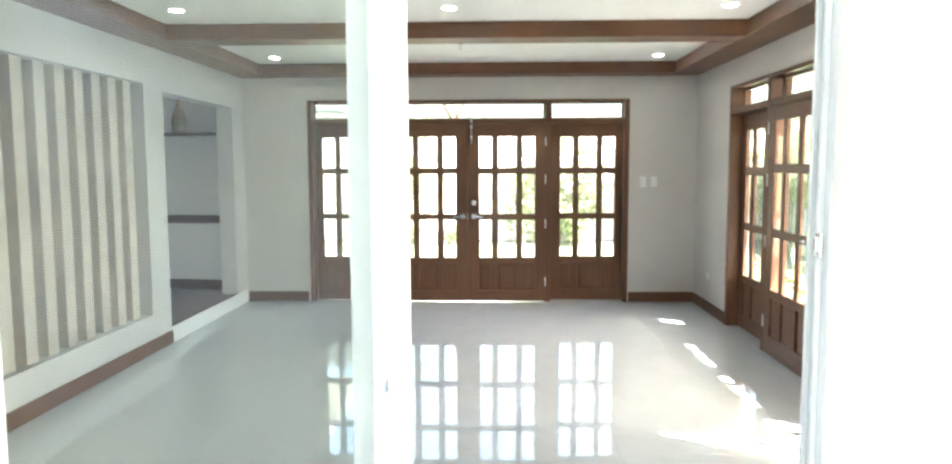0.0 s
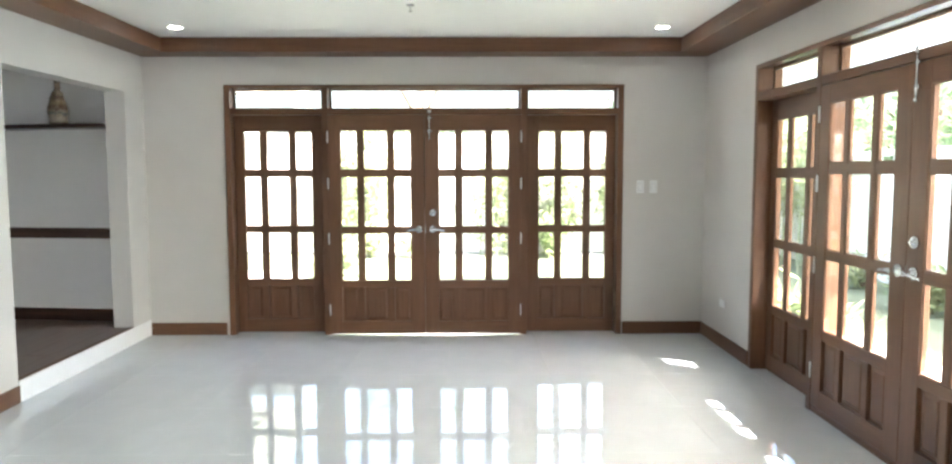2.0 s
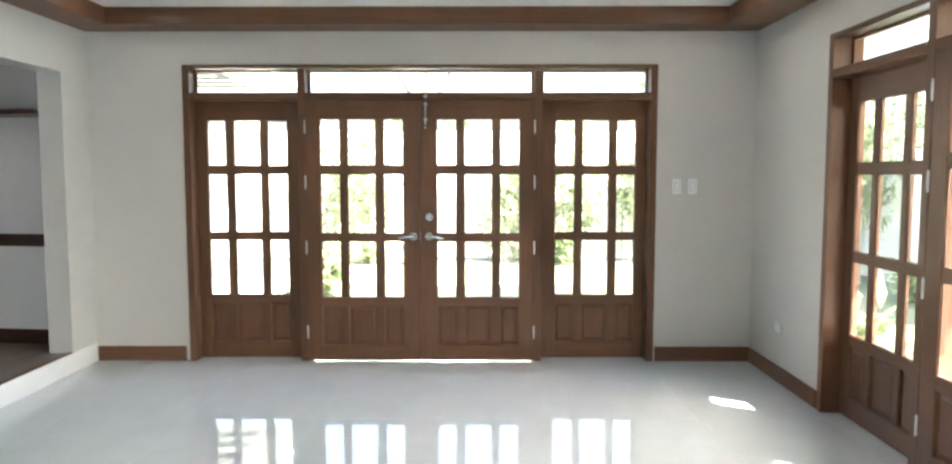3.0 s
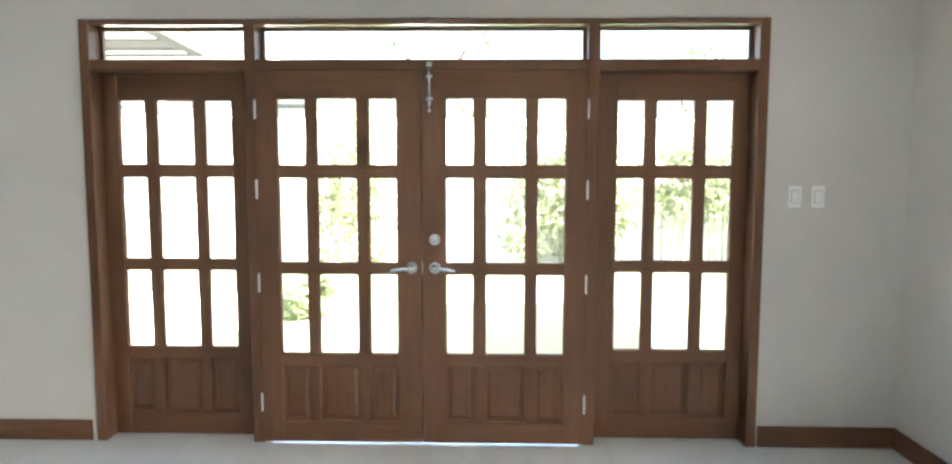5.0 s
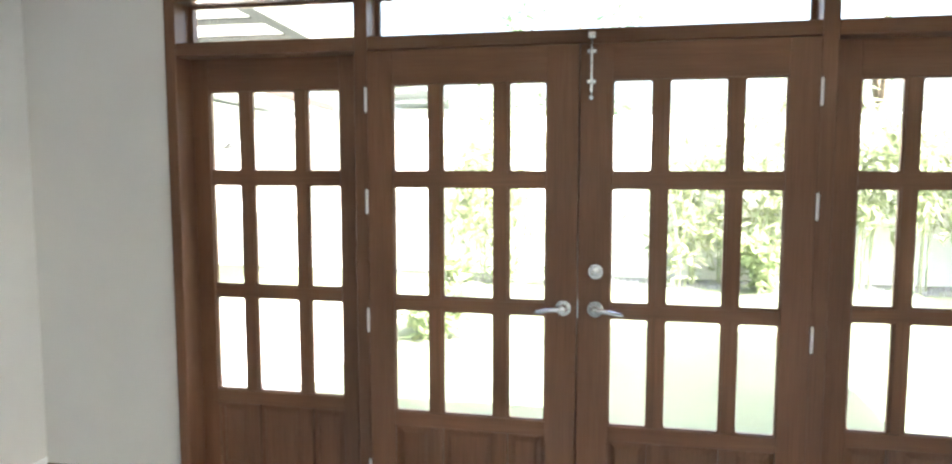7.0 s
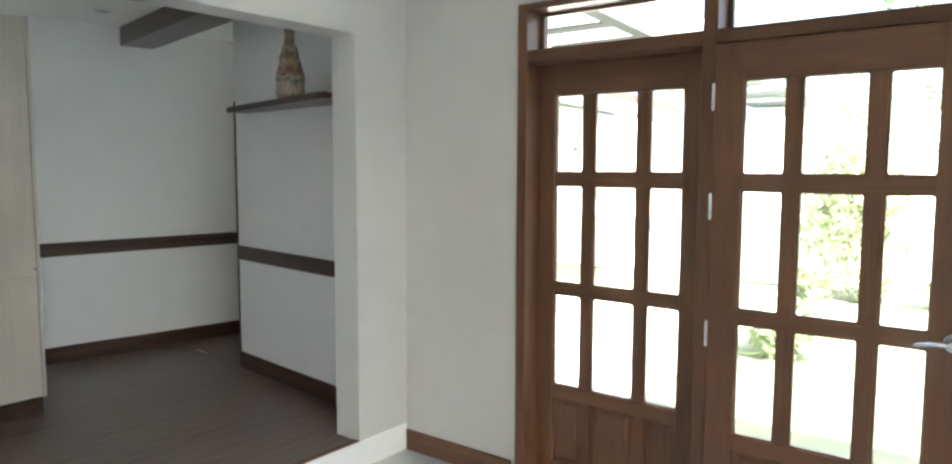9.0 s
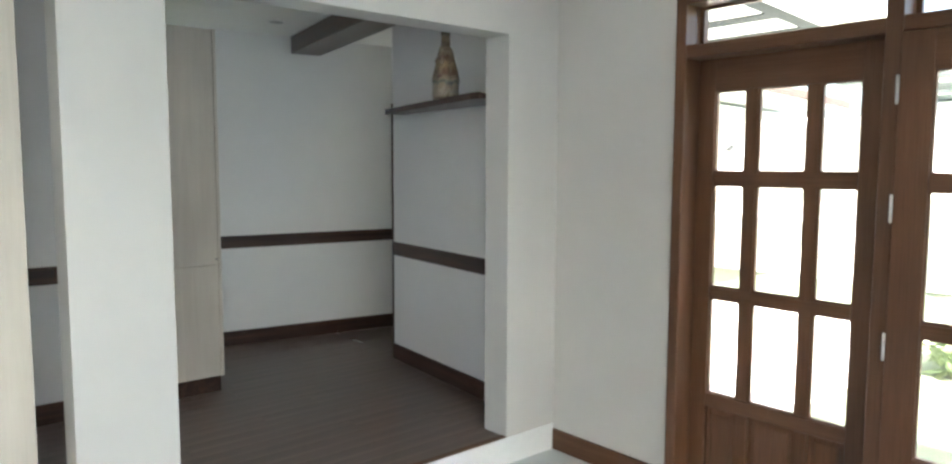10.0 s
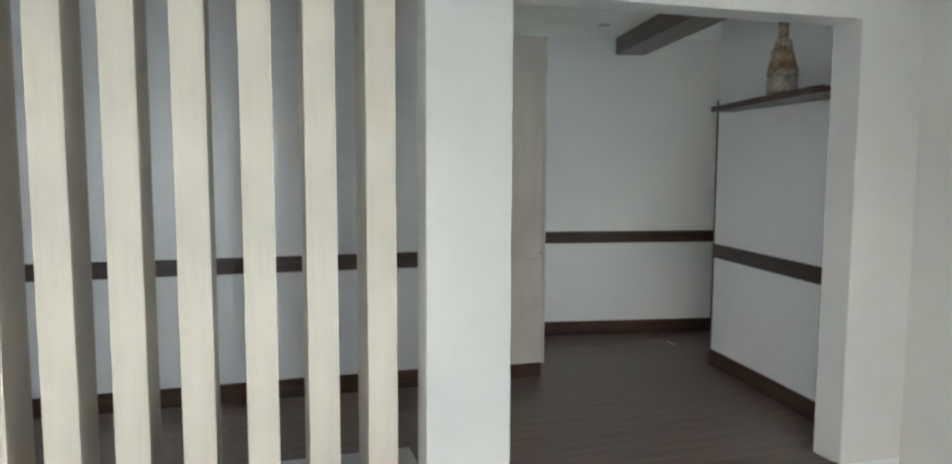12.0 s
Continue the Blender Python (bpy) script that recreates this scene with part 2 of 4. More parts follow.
def tube(points, radii, seg=8, bm=None, cap=True):
    bm = bm or bmesh.new()
    pts = [Vector(p) for p in points]
    rings = []
    for n, p in enumerate(pts):
        d = (pts[min(n + 1, len(pts) - 1)] - pts[max(n - 1, 0)]).normalized()
        q = d.to_track_quat("Z", "Y")
        r = radii[n] if isinstance(radii, (list, tuple)) else radii
        rings.append([bm.verts.new(p + q @ Vector((r * math.cos(2 * math.pi * k / seg), r * math.sin(2 * math.pi * k / seg), 0))) for k in range(seg)])
    for a, b in zip(rings, rings[1:]):
        for k in range(seg):
            bm.faces.new((a[k], a[(k + 1) % seg], b[(k + 1) % seg], b[k]))
    if cap:
        bm.faces.new(rings[0][::-1])
        bm.faces.new(rings[-1])
    return bm


def bead(x0, x1, z0, z1, y0, y1, w=0.009, r=0.009):
    """A ring that lines a pane's opening, square outside and rounded within."""
    bm = bmesh.new()
    inner = []
    for cx, cz, a0 in ((x1 - w - r, z1 - w - r, 0), (x0 + w + r, z1 - w - r, 90), (x0 + w + r, z0 + w + r, 180), (x1 - w - r, z0 + w + r, 270)):
        for k in range(5):
            a = radians(a0 + k * 22.5)
            inner.append((cx + r * math.cos(a), cz + r * math.sin(a)))
    outer = []
    for cx, cz in ((x1, z1), (x0, z1), (x0, z0), (x1, z0)):
        outer += [(cx, cz)] * 5
    fi = [bm.verts.new((x, y0, z)) for x, z in inner]
    bi = [bm.verts.new((x, y1, z)) for x, z in inner]
    corners = [(x1, z1), (x0, z1), (x0, z0), (x1, z0)]
    fo = [bm.verts.new((x, y0, z)) for x, z in corners]
    bo = [bm.verts.new((x, y1, z)) for x, z in corners]
    n = len(inner)
    for k in range(n):
        j = (k + 1) % n
        bm.faces.new((fi[k], fi[j], bi[j], bi[k]))
        c, d = k // 5, j // 5
        if c == d:
            bm.faces.new((fo[c], fi[j], fi[k]))
            bm.faces.new((bo[c], bi[k], bi[j]))
        else:
            bm.faces.new((fo[c], fo[d], fi[j], fi[k]))
            bm.faces.new((bo[d], bo[c], bi[k], bi[j]))
    bmesh.ops.recalc_face_normals(bm, faces=bm.faces[:])
    return bm


# ---- the room's shell ----
XE, XW, YS = 2.675, -2.655, -6.75
H_BAND, H_CEIL = 2.65, 2.78
FLOOR_UP = 0.15

NU = dict(half=1.89, post=0.945, top=2.39)
E_MID, E_HALF, E_POST = -3.29, 2.05, 1.01

# north wall with its door opening
structure("wall_north", box(XW - 0.2, -NU["half"], 0, 0.2, 0, 2.95), WALL, "pale grey painted wall beside the garden doors", "wall")
bmw = box(NU["half"], XE + 0.2, 0, 0.2, 0, 2.95)
structure("wall_north", bmw, WALL, "pale grey painted wall beside the garden doors", "wall")
structure("wall_north", box(-NU["half"], NU["half"], 0, 0.2, NU["top"], 2.95), WALL, "pale grey painted wall above the garden doors", "wall")
# east wall
structure("wall_east", box(XE, XE + 0.2, E_MID + E_HALF, 0, 0, 2.95), WALL, "pale grey painted wall beside the terrace doors", "wall")
structure("wall_east", box(XE, XE + 0.2, E_MID - E_HALF, E_MID + E_HALF, 2.39, 2.95), WALL, "pale grey painted wall above the terrace doors", "wall")
structure("wall_east", box(XE, XE + 0.2, YS - 0.2, E_MID - E_HALF, 0, 2.95), WALL, "pale grey painted wall beside the terrace doors", "wall")
# south wall with the sliding door
SX0, SX1 = -1.2, 1.17
for x0, x1, z0 in ((XW, SX0, 0.0), (SX1, XE, 0.0), (SX0, SX1, 2.32)):
    structure("wall_south", box(x0, x1, YS - 0.1, YS, z0, 2.95), WALL, "pale painted wall round the sliding door", "wall")
    structure("wall_south_outer", box(x0, x1 + (0.2 if x1 == XE else 0), YS - 0.22, YS - 0.1, z0, 3.05), EXT, "sunlit white rendered outer wall", "wall")
# west wall: north stub, lintel, pillar, slatted screen, south part
AY0, AY1, AZ = -2.08, -0.365, 2.29
SY1 = -2.434
SY0 = -4.80
structure("wall_west", box(XW - 0.18, XW, AY1, 0, 0, 2.95), WALL, "pale painted wall beside the raised niche", "wall")
structure("wall_west", box(XW - 0.18, XW, AY0, AY1, AZ, 2.95), WALL, "pale painted lintel over the raised niche", "wall")
structure("wall_west", box(XW - 0.17, XW, SY1, AY0, 0, 2.95), WALL, "pale painted pillar between niche and slatted screen", "wall")
structure("wall_west", box(XW - 0.37, XW, SY0, SY1, 2.33, 2.95), WALL, "pale painted wall above the slatted screen", "wall")
structure("wall_west", box(XW - 0.37, XW, SY0, SY1, 0, 0.33), WALL, "pale painted sill under the slatted screen", "wall")
structure("wall_west", box(XW - 0.37, XW, YS - 0.22, SY0, 0, 2.95), WALL, "pale painted wall beside the slatted screen", "wall")

# floor: a grout bed, then the tiles last in the file
structure("floor", box(XW, XE + 0.2, YS - 0.22, 0.2, -0.1, -0.004), GROUT, "polished white porcelain tile floor", "floor")
# raised floor of the niche
structure("passage_floor", box(-6.0, -4.3, 0.2, 2.3, -0.1, FLOOR_UP - 0.002), LAMINATE, "dark laminate floor of the passage", "floor")
structure("raised_floor", box(-6.0, XW - 0.012, YS, 0.2, -0.1, FLOOR_UP - 0.012), GROUT, "raised floor bed under dark laminate boards", "floor")
structure("riser", box(XW - 0.012, XW + 0.006, AY0, -0.002, 0.0, FLOOR_UP, 0.002), PLASTIC, "glossy white riser below the raised floor", "step")
structure("floor_nosing", box(XW - 0.035, XW + 0.004, AY0, AY1, FLOOR_UP, FLOOR_UP + 0.006, 0.002), WOOD_Y, "thin brown wooden edge of the raised floor", "trim")

# ceiling of the room and of the niche
structure("ceiling", box(XW - 0.2, XE + 0.2, YS - 0.22, 0.2, H_CEIL, 2.95), CEIL, "plain white painted ceiling", "ceiling")
structure("niche_ceiling", box(-6.0, XW - 0.18, YS, 0.2, 2.66, 2.95), CEIL, "plain white ceiling over the raised niche", "ceiling")
structure("passage_ceiling", box(-6.0, -4.29, 0.2, 2.3, 2.66, 2.95), CEIL, "plain white ceiling over the passage", "ceiling")

# ceiling band and beams
PX, PYN = 2.345, -0.285


def beam(name, x0, x1, y0, y1, z0, z1, mat, label):
    b = structure(name, box(x0, x1, y0, y1, z0, z1, 0.004), mat, label, "ceiling beam")
    return b


beam("ceiling_band", XW, XE, PYN, 0.0, H_BAND, H_CEIL, WOOD_X, "varnished brown wooden band round the ceiling")
beam("ceiling_band", XW, XE, YS, YS + 0.285, H_BAND, H_CEIL, WOOD_X, "varnished brown wooden band round the ceiling")
beam("ceiling_band", PX, XE, YS + 0.285, PYN, H_BAND, H_CEIL, WOOD_Y, "varnished brown wooden band round the ceiling")
beam("ceiling_band", XW, -PX, YS + 0.285, PYN, H_BAND, H_CEIL, WOOD_Y, "varnished brown wooden band round the ceiling")
beam("ceiling_beam", -PX, PX, -2.62, -2.33, H_BAND, H_CEIL, WOOD_X, "varnished brown wooden beam across the ceiling")

# baseboards
BH = 0.12


def baseboard(x0, x1, y0, y1, z0, mat, label, h=BH):
    return structure("baseboard", box(x0, x1, y0, y1, z0, z0 + h, 0.003), mat, label, "baseboard")


LB = "varnished brown wooden baseboard"
baseboard(XW + 0.008, -NU["half"] - 0.03, -0.015, -0.001, 0, WOOD_X, LB)
baseboard(NU["half"] + 0.012, XE - 0.001, -0.015, -0.001, 0, WOOD_X, LB)
baseboard(XE - 0.015, XE - 0.001, E_MID + E_HALF + 0.03, -0.016, 0, WOOD_Y, LB)
baseboard(XE - 0.015, XE - 0.001, YS + 0.002, E_MID - E_HALF - 0.002, 0, WOOD_Y, LB)
baseboard(XW + 0.001, XW + 0.015, YS + 0.002, AY0 - 0.002, 0, WOOD_Y, LB)


# ---- niche walls ----
def wall_run(name, p, q, thick, z0, z1, mat, label, category="wall"):
    """A wall whose seen face runs from p to q, its body to the left of that way."""
    p, q = Vector((*p, 0)), Vector((*q, 0))
    d = q - p
    b = box(0, d.length, 0, thick, z0, z1)
    b.transform(Matrix.Translation(p) @ Matrix.Rotation(math.atan2(d.y, d.x), 4, "Z"))
    return structure(name, b, mat, label, category)


def rail_run(name, p, q, z0, z1, mat, label, proud=0.015, back=0.02):
    p, q = Vector((*p, 0)), Vector((*q, 0))
    d = q - p
    th = thing(name, Matrix.Translation(p) @ Matrix.Rotation(math.atan2(d.y, d.x), 4, "Z"), label, "trim", kind="structure")
    b = box(0, d.length, -proud, -0.001, z0, z1, 0.003)
    part("board", b, mat, th)
    return th


N1, N0 = (XW - 0.18, -0.085), (-4.41, 0.10)          # north wall of the niche
wall_run("niche_wall_north", N0, N1, 0.12, FLOOR_UP - 0.02, 2.66, NICHE, "pale grey niche wall with a dark wooden rail")
wall_run("niche_wall_north", (N0[0], 2.2), (N0[0], N0[1] + 0.12), 0.12, FLOOR_UP - 0.02, 2.66, NICHE, "pale grey wall of the passage")
B0 = (-5.66, -1.35)
wall_run("niche_wall_west", B0, (-5.12, 2.2), 0.12, FLOOR_UP - 0.02, 2.66, NICHE, "pale grey far wall of the niche")
# opening in the unseen end wall, added to let light reach the niche
for x0, x1, z0, z1 in ((-5.3, -4.98, FLOOR_UP - 0.02, 2.66), (-4.58, -4.3, FLOOR_UP - 0.02, 2.66), (-4.98, -4.58, FLOOR_UP - 0.02, 1.0), (-4.98, -4.58, 2.0, 2.66)):
    structure("niche_wall_end", box(x0, x1, 2.2, 2.3, z0, z1), NICHE, "pale grey end wall round an unseen opening added to light the passage", "wall")
CX, CY = -4.42, -1.215
wall_run("niche_wall_back", (CX - 0.05, YS), (CX - 0.05, -1.95), 1.2, FLOOR_UP - 0.02, 2.66, NICHE, "pale grey wall behind the slatted screen")
RAILL, BASEL = "dark brown wooden chair rail", "dark brown wooden baseboard of the niche"
for z0, z1, lab, nm in ((0.945, 1.045, RAILL, "chair_rail"), (FLOOR_UP, FLOOR_UP + 0.12, BASEL, "baseboard")):
    rail_run(nm, N0, N1, z0, z1, DARK_X, lab)
    rail_run(nm, B0, (-5.12, 2.2), z0, z1, DARK_X, lab)
    rail_run(nm, (CX - 0.05, YS), (CX - 0.05, -1.95), z0, z1, DARK_X, lab)
structure("corner_trim", box(N0[0] - 0.014, N0[0] + 0.002, N0[1] - 0.006, N0[1] + 0.02, FLOOR_UP + 0.12, 2.07), DARK_X, "thin dark wooden strip on the wall's end", "trim")
nb = box(0.0, 2.68, 0.0, 0.245, 2.52, 2.659, 0.004)
nb.transform(Matrix.Translation((-5.45, -0.19, 0)) @ Matrix.Rotation(radians(-10.5), 4, "Z"))
structure("niche_beam", nb, DARK_X, "dark brown wooden beam under the niche ceiling", "ceiling beam")


# ---- doors ----
COLS = ((0.131, 0.291), (0.352, 0.579), (0.636, 0.797))
ROWS_Z = ((0.527, 0.988), (1.046, 1.527), (1.59, 1.962))
LEAF_W, LEAF_H, LEAF_T = 0.912, 2.108, 0.044


def panel(x0, x1, z0, z1, y0, t):
    """A raised and fielded panel."""
    bm = bmesh.new()
    fx, m = 0.016, 0.016
    a = [(x0, y0 + m, z0), (x1, y0 + m, z0), (x1, y0 + m, z1), (x0, y0 + m, z1)]
    b = [(x0 + fx, y0 + m, z0 + fx), (x1 - fx, y0 + m, z0 + fx), (x1 - fx, y0 + m, z1 - fx), (x0 + fx, y0 + m, z1 - fx)]
    g = fx + 0.018
    c = [(x0 + g, y0 + 0.008, z0 + g), (x1 - g, y0 + 0.008, z0 + g), (x1 - g, y0 + 0.008, z1 - g), (x0 + g, y0 + 0.008, z1 - g)]
    d = [(x, y0 + t - 0.012, z) for x, _, z in a]
    va, vb, vc, vd = ([bm.verts.new(p) for p in q] for q in (a, b, c, d))
    for k in range(4):
        j = (k + 1) % 4
        bm.faces.new((va[k], va[j], vb[j], vb[k]))
        bm.faces.new((vb[k], vb[j], vc[j], vc[k]))
        bm.faces.new((va[j], va[k], vd[k], vd[j]))
    bm.faces.new(vc)
    bm.faces.new(vd[::-1])
    bmesh.ops.recalc_face_normals(bm, faces=bm.faces[:])
    return bm


def leaf(name, m, label, category, width, cols, z_low, flip=False, tall=0.0, parts_z=WOOD_Z, parts_x=WOOD_X):
    """A glazed leaf: three by three panes over three panels. Its inner face is at y 0, its edge at x 0."""
    th = thing(name, m, label, category, kind="structure")
    t = LEAF_T
    if flip:
        cols = tuple((width - b, width - a) for a, b in cols[::-1])
    h = LEAF_H + tall
    bv = 0.0025
    part("stile", box(0, cols[0][0], 0, t, z_low, h, bv), parts_z, th)
    part("stile", box(cols[2][1], width, 0, t, z_low, h, bv), parts_z, th)
    x0, x1 = cols[0][0], cols[2][1]
    for z0, z1 in ((z_low, 0.135), (0.462, ROWS_Z[0][0]), (ROWS_Z[2][1], h)):
        part("rail", box(x0 - 0.002, x1 + 0.002, 0.0008, t - 0.0008, z0, z1, bv), parts_x, th)
    for (a, b) in ((ROWS_Z[0][1], ROWS_Z[1][0]), (ROWS_Z[1][1], ROWS_Z[2][0])):
        part("muntin", box(x0 - 0.002, x1 + 0.002, 0.003, t - 0.011, a, b, 0.005, seg=2), parts_x, th)
    for (a, b) in ((cols[0][1], cols[1][0]), (cols[1][1], cols[2][0])):
        part("muntin", box(a, b, 0.0035, t - 0.0115, ROWS_Z[0][0] - 0.002, ROWS_Z[2][1] + 0.002, 0.005, seg=2), parts_z, th)
        part("muntin", box(a, b, 0.002, t - 0.002, 0.133, 0.464, 0.005, seg=2), parts_z, th)
    for a, b in cols:
        part("panel", panel(a, b, 0.135, 0.462, 0.006, t), parts_z, th)
        for z0, z1 in ROWS_Z:
            part("glazing_bead", bead(a - 0.003, b + 0.003, z0 - 0.003, z1 + 0.003, 0.009, t - 0.0165), parts_z, th)
            p = part("pane", box(a + 0.004, b - 0.004, t / 2 - 0.006, t / 2 - 0.002, z0 + 0.004, z1 - 0.004), GLASS, th)
            p.visible_shadow = False
    return th


def hinge_on(th, x, side):
    for z in (0.245, 0.935, 1.46, 1.9):
        hb = part("hinge", cyl(0.0062, 0.1, Matrix.Translation((x, -0.005, z)), 12, bevel=0.001), HINGE, th, "zinc-plated steel hinge", True)
        part("pin", cyl(0.0042, 0.108, Matrix.Translation((x, -0.005, z)), 8), HINGE, hb, "", True)


def lever_on(th, x, side):
    """A round rose with a lever that points along side."""
    up = Matrix.Translation((x, -0.006, 1.024)) @ Matrix.Rotation(radians(90), 4, "X")
    rose = part("lever_handle", lathe([(0.034, -0.006), (0.034, 0.002), (0.031, 0.007), (0.025, 0.008), (0.023, 0.0045), (0.02, 0.0045), (0.018, 0.011), (0.013, 0.013), (0.012, 0.045), (0.015, 0.05), (0.013, 0.056)], 28, up), STEEL, th, "satin steel lever handle on a round rose", True)
    pts = [(x, -0.052, 1.024), (x + side * 0.03, -0.056, 1.024), (x + side * 0.065, -0.057, 1.021), (x + side * 0.1, -0.052, 1.014), (x + side * 0.118, -0.046, 1.01)]
    part("lever", tube(pts, [0.0115, 0.0105, 0.009, 0.0075, 0.005], 12), STEEL, rose, "", True)
    return rose


def deadbolt_on(th, x):
    up = Matrix.Translation((x, -0.003, 1.182)) @ Matrix.Rotation(radians(90), 4, "X")
    d = part("deadbolt", lathe([(0.032, -0.003), (0.033, 0.006), (0.03, 0.012), (0.022, 0.013), (0.02, 0.009), (0.017, 0.009), (0.015, 0.016)], 28, up), STEEL, th, "round steel deadbolt with a thumb turn", True)
    part("thumb_turn", box(x - 0.014, x + 0.014, -0.034, -0.016, 1.177, 1.187, 0.003), STEEL, d)


def surface_bolt_on(th, x):
    """A turned tower bolt at the head of the leaf."""
    b = part("tower_bolt", tube([(x, -0.016, 2.145), (x, -0.016, 1.9)], 0.0065, 10), STEEL, th, "slim steel tower bolt", True)
    for z in (2.075, 1.955):
        part("bracket", box(x - 0.019, x + 0.019, -0.02, -0.001, z - 0.009, z + 0.009, 0.003), STEEL, b)
    part("knob", lathe([(0.004, -0.012), (0.011, -0.006), (0.013, 0.0), (0.011, 0.006), (0.004, 0.012)], 14, Matrix.Translation((x, -0.018, 1.89))), STEEL, b, "", True)
    part("collar", lathe([(0.006, -0.02), (0.01, -0.01), (0.008, 0.0), (0.01, 0.01), (0.006, 0.02)], 12, Matrix.Translation((x, -0.016, 1.93))), STEEL, b, "", True)
    part("keeper", box(x - 0.016, x + 0.016, -0.024, 0.012, 2.125, 2.153, 0.003), STEEL, b)


def door_unit(m, half, post, tag, where, proud=0.032, rise=0.0):
    """Two hinged leaves between two fixed glazed leaves, under a row of fanlights. y 0 is the wall's inner face."""
    top, rail0, rail1, depth = 2.39, 2.112, 2.172, 0.17
    fr = thing("door_frame", m, f"varnished brown wooden frame {where}", "door frame", kind="structure")
    j = 0.055
    wz = WOOD_Z
    part("jamb", box(-half, -half + j, -0.018, depth, 0, top, 0.003), wz, fr)
    part("jamb", box(half - j, half, -0.018, depth, 0, top, 0.003), wz, fr)
    part("head", box(-half + j - 0.001, half - j + 0.001, -0.017, depth, top - 0.033, top - 0.0005, 0.003), WOOD_GLOSS, fr)
    for s in (-1, 1):
        part("post", box(s * post - 0.031, s * post + 0.031, -0.0165, depth - 0.002, 0, top - 0.033, 0.003), wz, fr)
    spans = ((-half + j, -post - 0.031), (-post + 0.031, post - 0.031), (post + 0.031, half - j))
    for a, b in spans:
        part("transom", box(a - 0.001, b + 0.001, -0.0155, depth - 0.004, rail0, rail1, 0.004), WOOD_X, fr)
        # fanlight: a slim sash and its glass
        for q in (box(a, b, 0.1, 0.125, rail1, rail1 + 0.009), box(a, b, 0.1, 0.125, top - 0.047, top - 0.033)):
            part("fanlight_bead", q, WOOD_X, fr)
        for q in (box(a, a + 0.02, 0.1, 0.125, rail1 + 0.009, top - 0.047), box(b - 0.02, b, 0.1, 0.125, rail1 + 0.009, top - 0.047)):
            part("fanlight_bead", q, wz, fr)
        g = part("fanlight_pane", box(a + 0.02, b - 0.02, 0.111, 0.115, rail1 + 0.009, top - 0.047), GLASS, fr, "clear fanlight glass")
        g.visible_shadow = False
    # hinged leaves
    wid = post - 0.034
    k = wid / LEAF_W
    cols = tuple((a * k, b * k) for a, b in COLS)
    L = leaf("door_" + str(tag), m @ Matrix.Translation((-wid - 0.002, -proud, rise)), f"closed brown wooden glazed door leaf {where}", "door", wid, cols, 0.014, flip=True, tall=-rise)
    R = leaf("door_" + str(tag + 1), m @ Matrix.Translation((0.002, -proud, rise)), f"closed brown wooden glazed door leaf with deadbolt {where}", "door", wid, cols, 0.014, tall=-rise)
    back = LEAF_T + 0.004 - proud
    if rise:
        part("threshold", box(-post + 0.031, post - 0.031, -proud + 0.004, 0.12, 0, rise + 0.006, 0.002), WOOD_X, fr)
    part("door_stop", box(-post + 0.033, post - 0.033, back, back + 0.018, 2.085, rail0 - 0.0005, 0.002), WOOD_X, fr)
    for s in (-1, 1):
        part("door_stop", box(s * (post - 0.0405) - 0.0095, s * (post - 0.0405) + 0.0095, back, back + 0.018, rise + 0.007 if rise else 0.0, 2.084, 0.002), wz, fr)
    part("astragal", box(wid - 0.02, wid + 0.022, 0.0445, 0.056, 0.016, 2.08, 0.002), wz, L)
    hinge_on(L, -0.003, 1)
    hinge_on(R, wid + 0.003, -1)
    lever_on(L, wid - 0.055, -1)
    lever_on(R, 0.073, 1)
    deadbolt_on(R, 0.073)
    surface_bolt_on(R, 0.045)
    part("strike_plate", box(-0.0015, 0.003, -0.0015, 0.02, 0.985, 1.06), STEEL, R)
    # fixed leaves, set back
    a0, a1 = post + 0.031, half - j
    w2 = a1 - a0 - 0.004
    c0, c1 = 1.091 - 0.976, 1.745 - 0.976
    ks = w2 / 0.855
    fc = tuple((a * ks, b * ks) for a, b in ((c0, 0.276), (0.334, 0.554), (0.614, c1)))
    leaf("window_" + str(tag), m @ Matrix.Translation((a0 + 0.002, 0.1, 0)), f"fixed brown wooden glazed leaf {where}", "sidelight", w2, fc, 0.004, tall=0.012)
    leaf("window_" + str(tag + 1), m @ Matrix.Translation((-a1 + 0.002, 0.1, 0)), f"fixed brown wooden glazed leaf {where}", "sidelight", w2, fc, 0.004, flip=True, tall=0.012)
    return fr


door_unit(Matrix.Identity(4), NU["half"], NU["post"], 1, "facing the back garden")
door_unit(Matrix.Translation((XE, E_MID, 0)) @ Matrix.Rotation(radians(-90), 4, "Z"), E_HALF, E_POST, 3, "facing the side terrace", 0.014, 0.03)


# ---- slatted screen ----
def slat():
    """A tall slat: a front board and a back board between two side boards, on a low foot."""
    th = thing("screen_slat", pose(0, 0, 0.33), "tall cream wood veneer slat of the open screen", "screen slat", "slats of the screen")
    part("front_board", box(0.0, 0.012, 0.0, 0.118, 0.0, 1.999, 0.0015), CREAM_Z, th)
    part("side_board", box(-0.293, -0.0005, 0.0008, 0.013, 0.0, 1.999, 0.001), CREAM_Z, th)
    part("side_board", box(-0.293, -0.0005, 0.105, 0.1172, 0.0, 1.999, 0.001), CREAM_Z, th)
    part("back_board", box(-0.305, -0.2935, 0.0, 0.118, 0.0, 1.999, 0.0015), CREAM_Z, th)
    return th


first_slat = slat()
first_slat.matrix_basis = pose(-2.727, -2.66, 0.33)
for k in range(1, 10):
    copy_thing(first_slat, pose(-2.727, -2.66 - 0.2325 * k, 0.33))

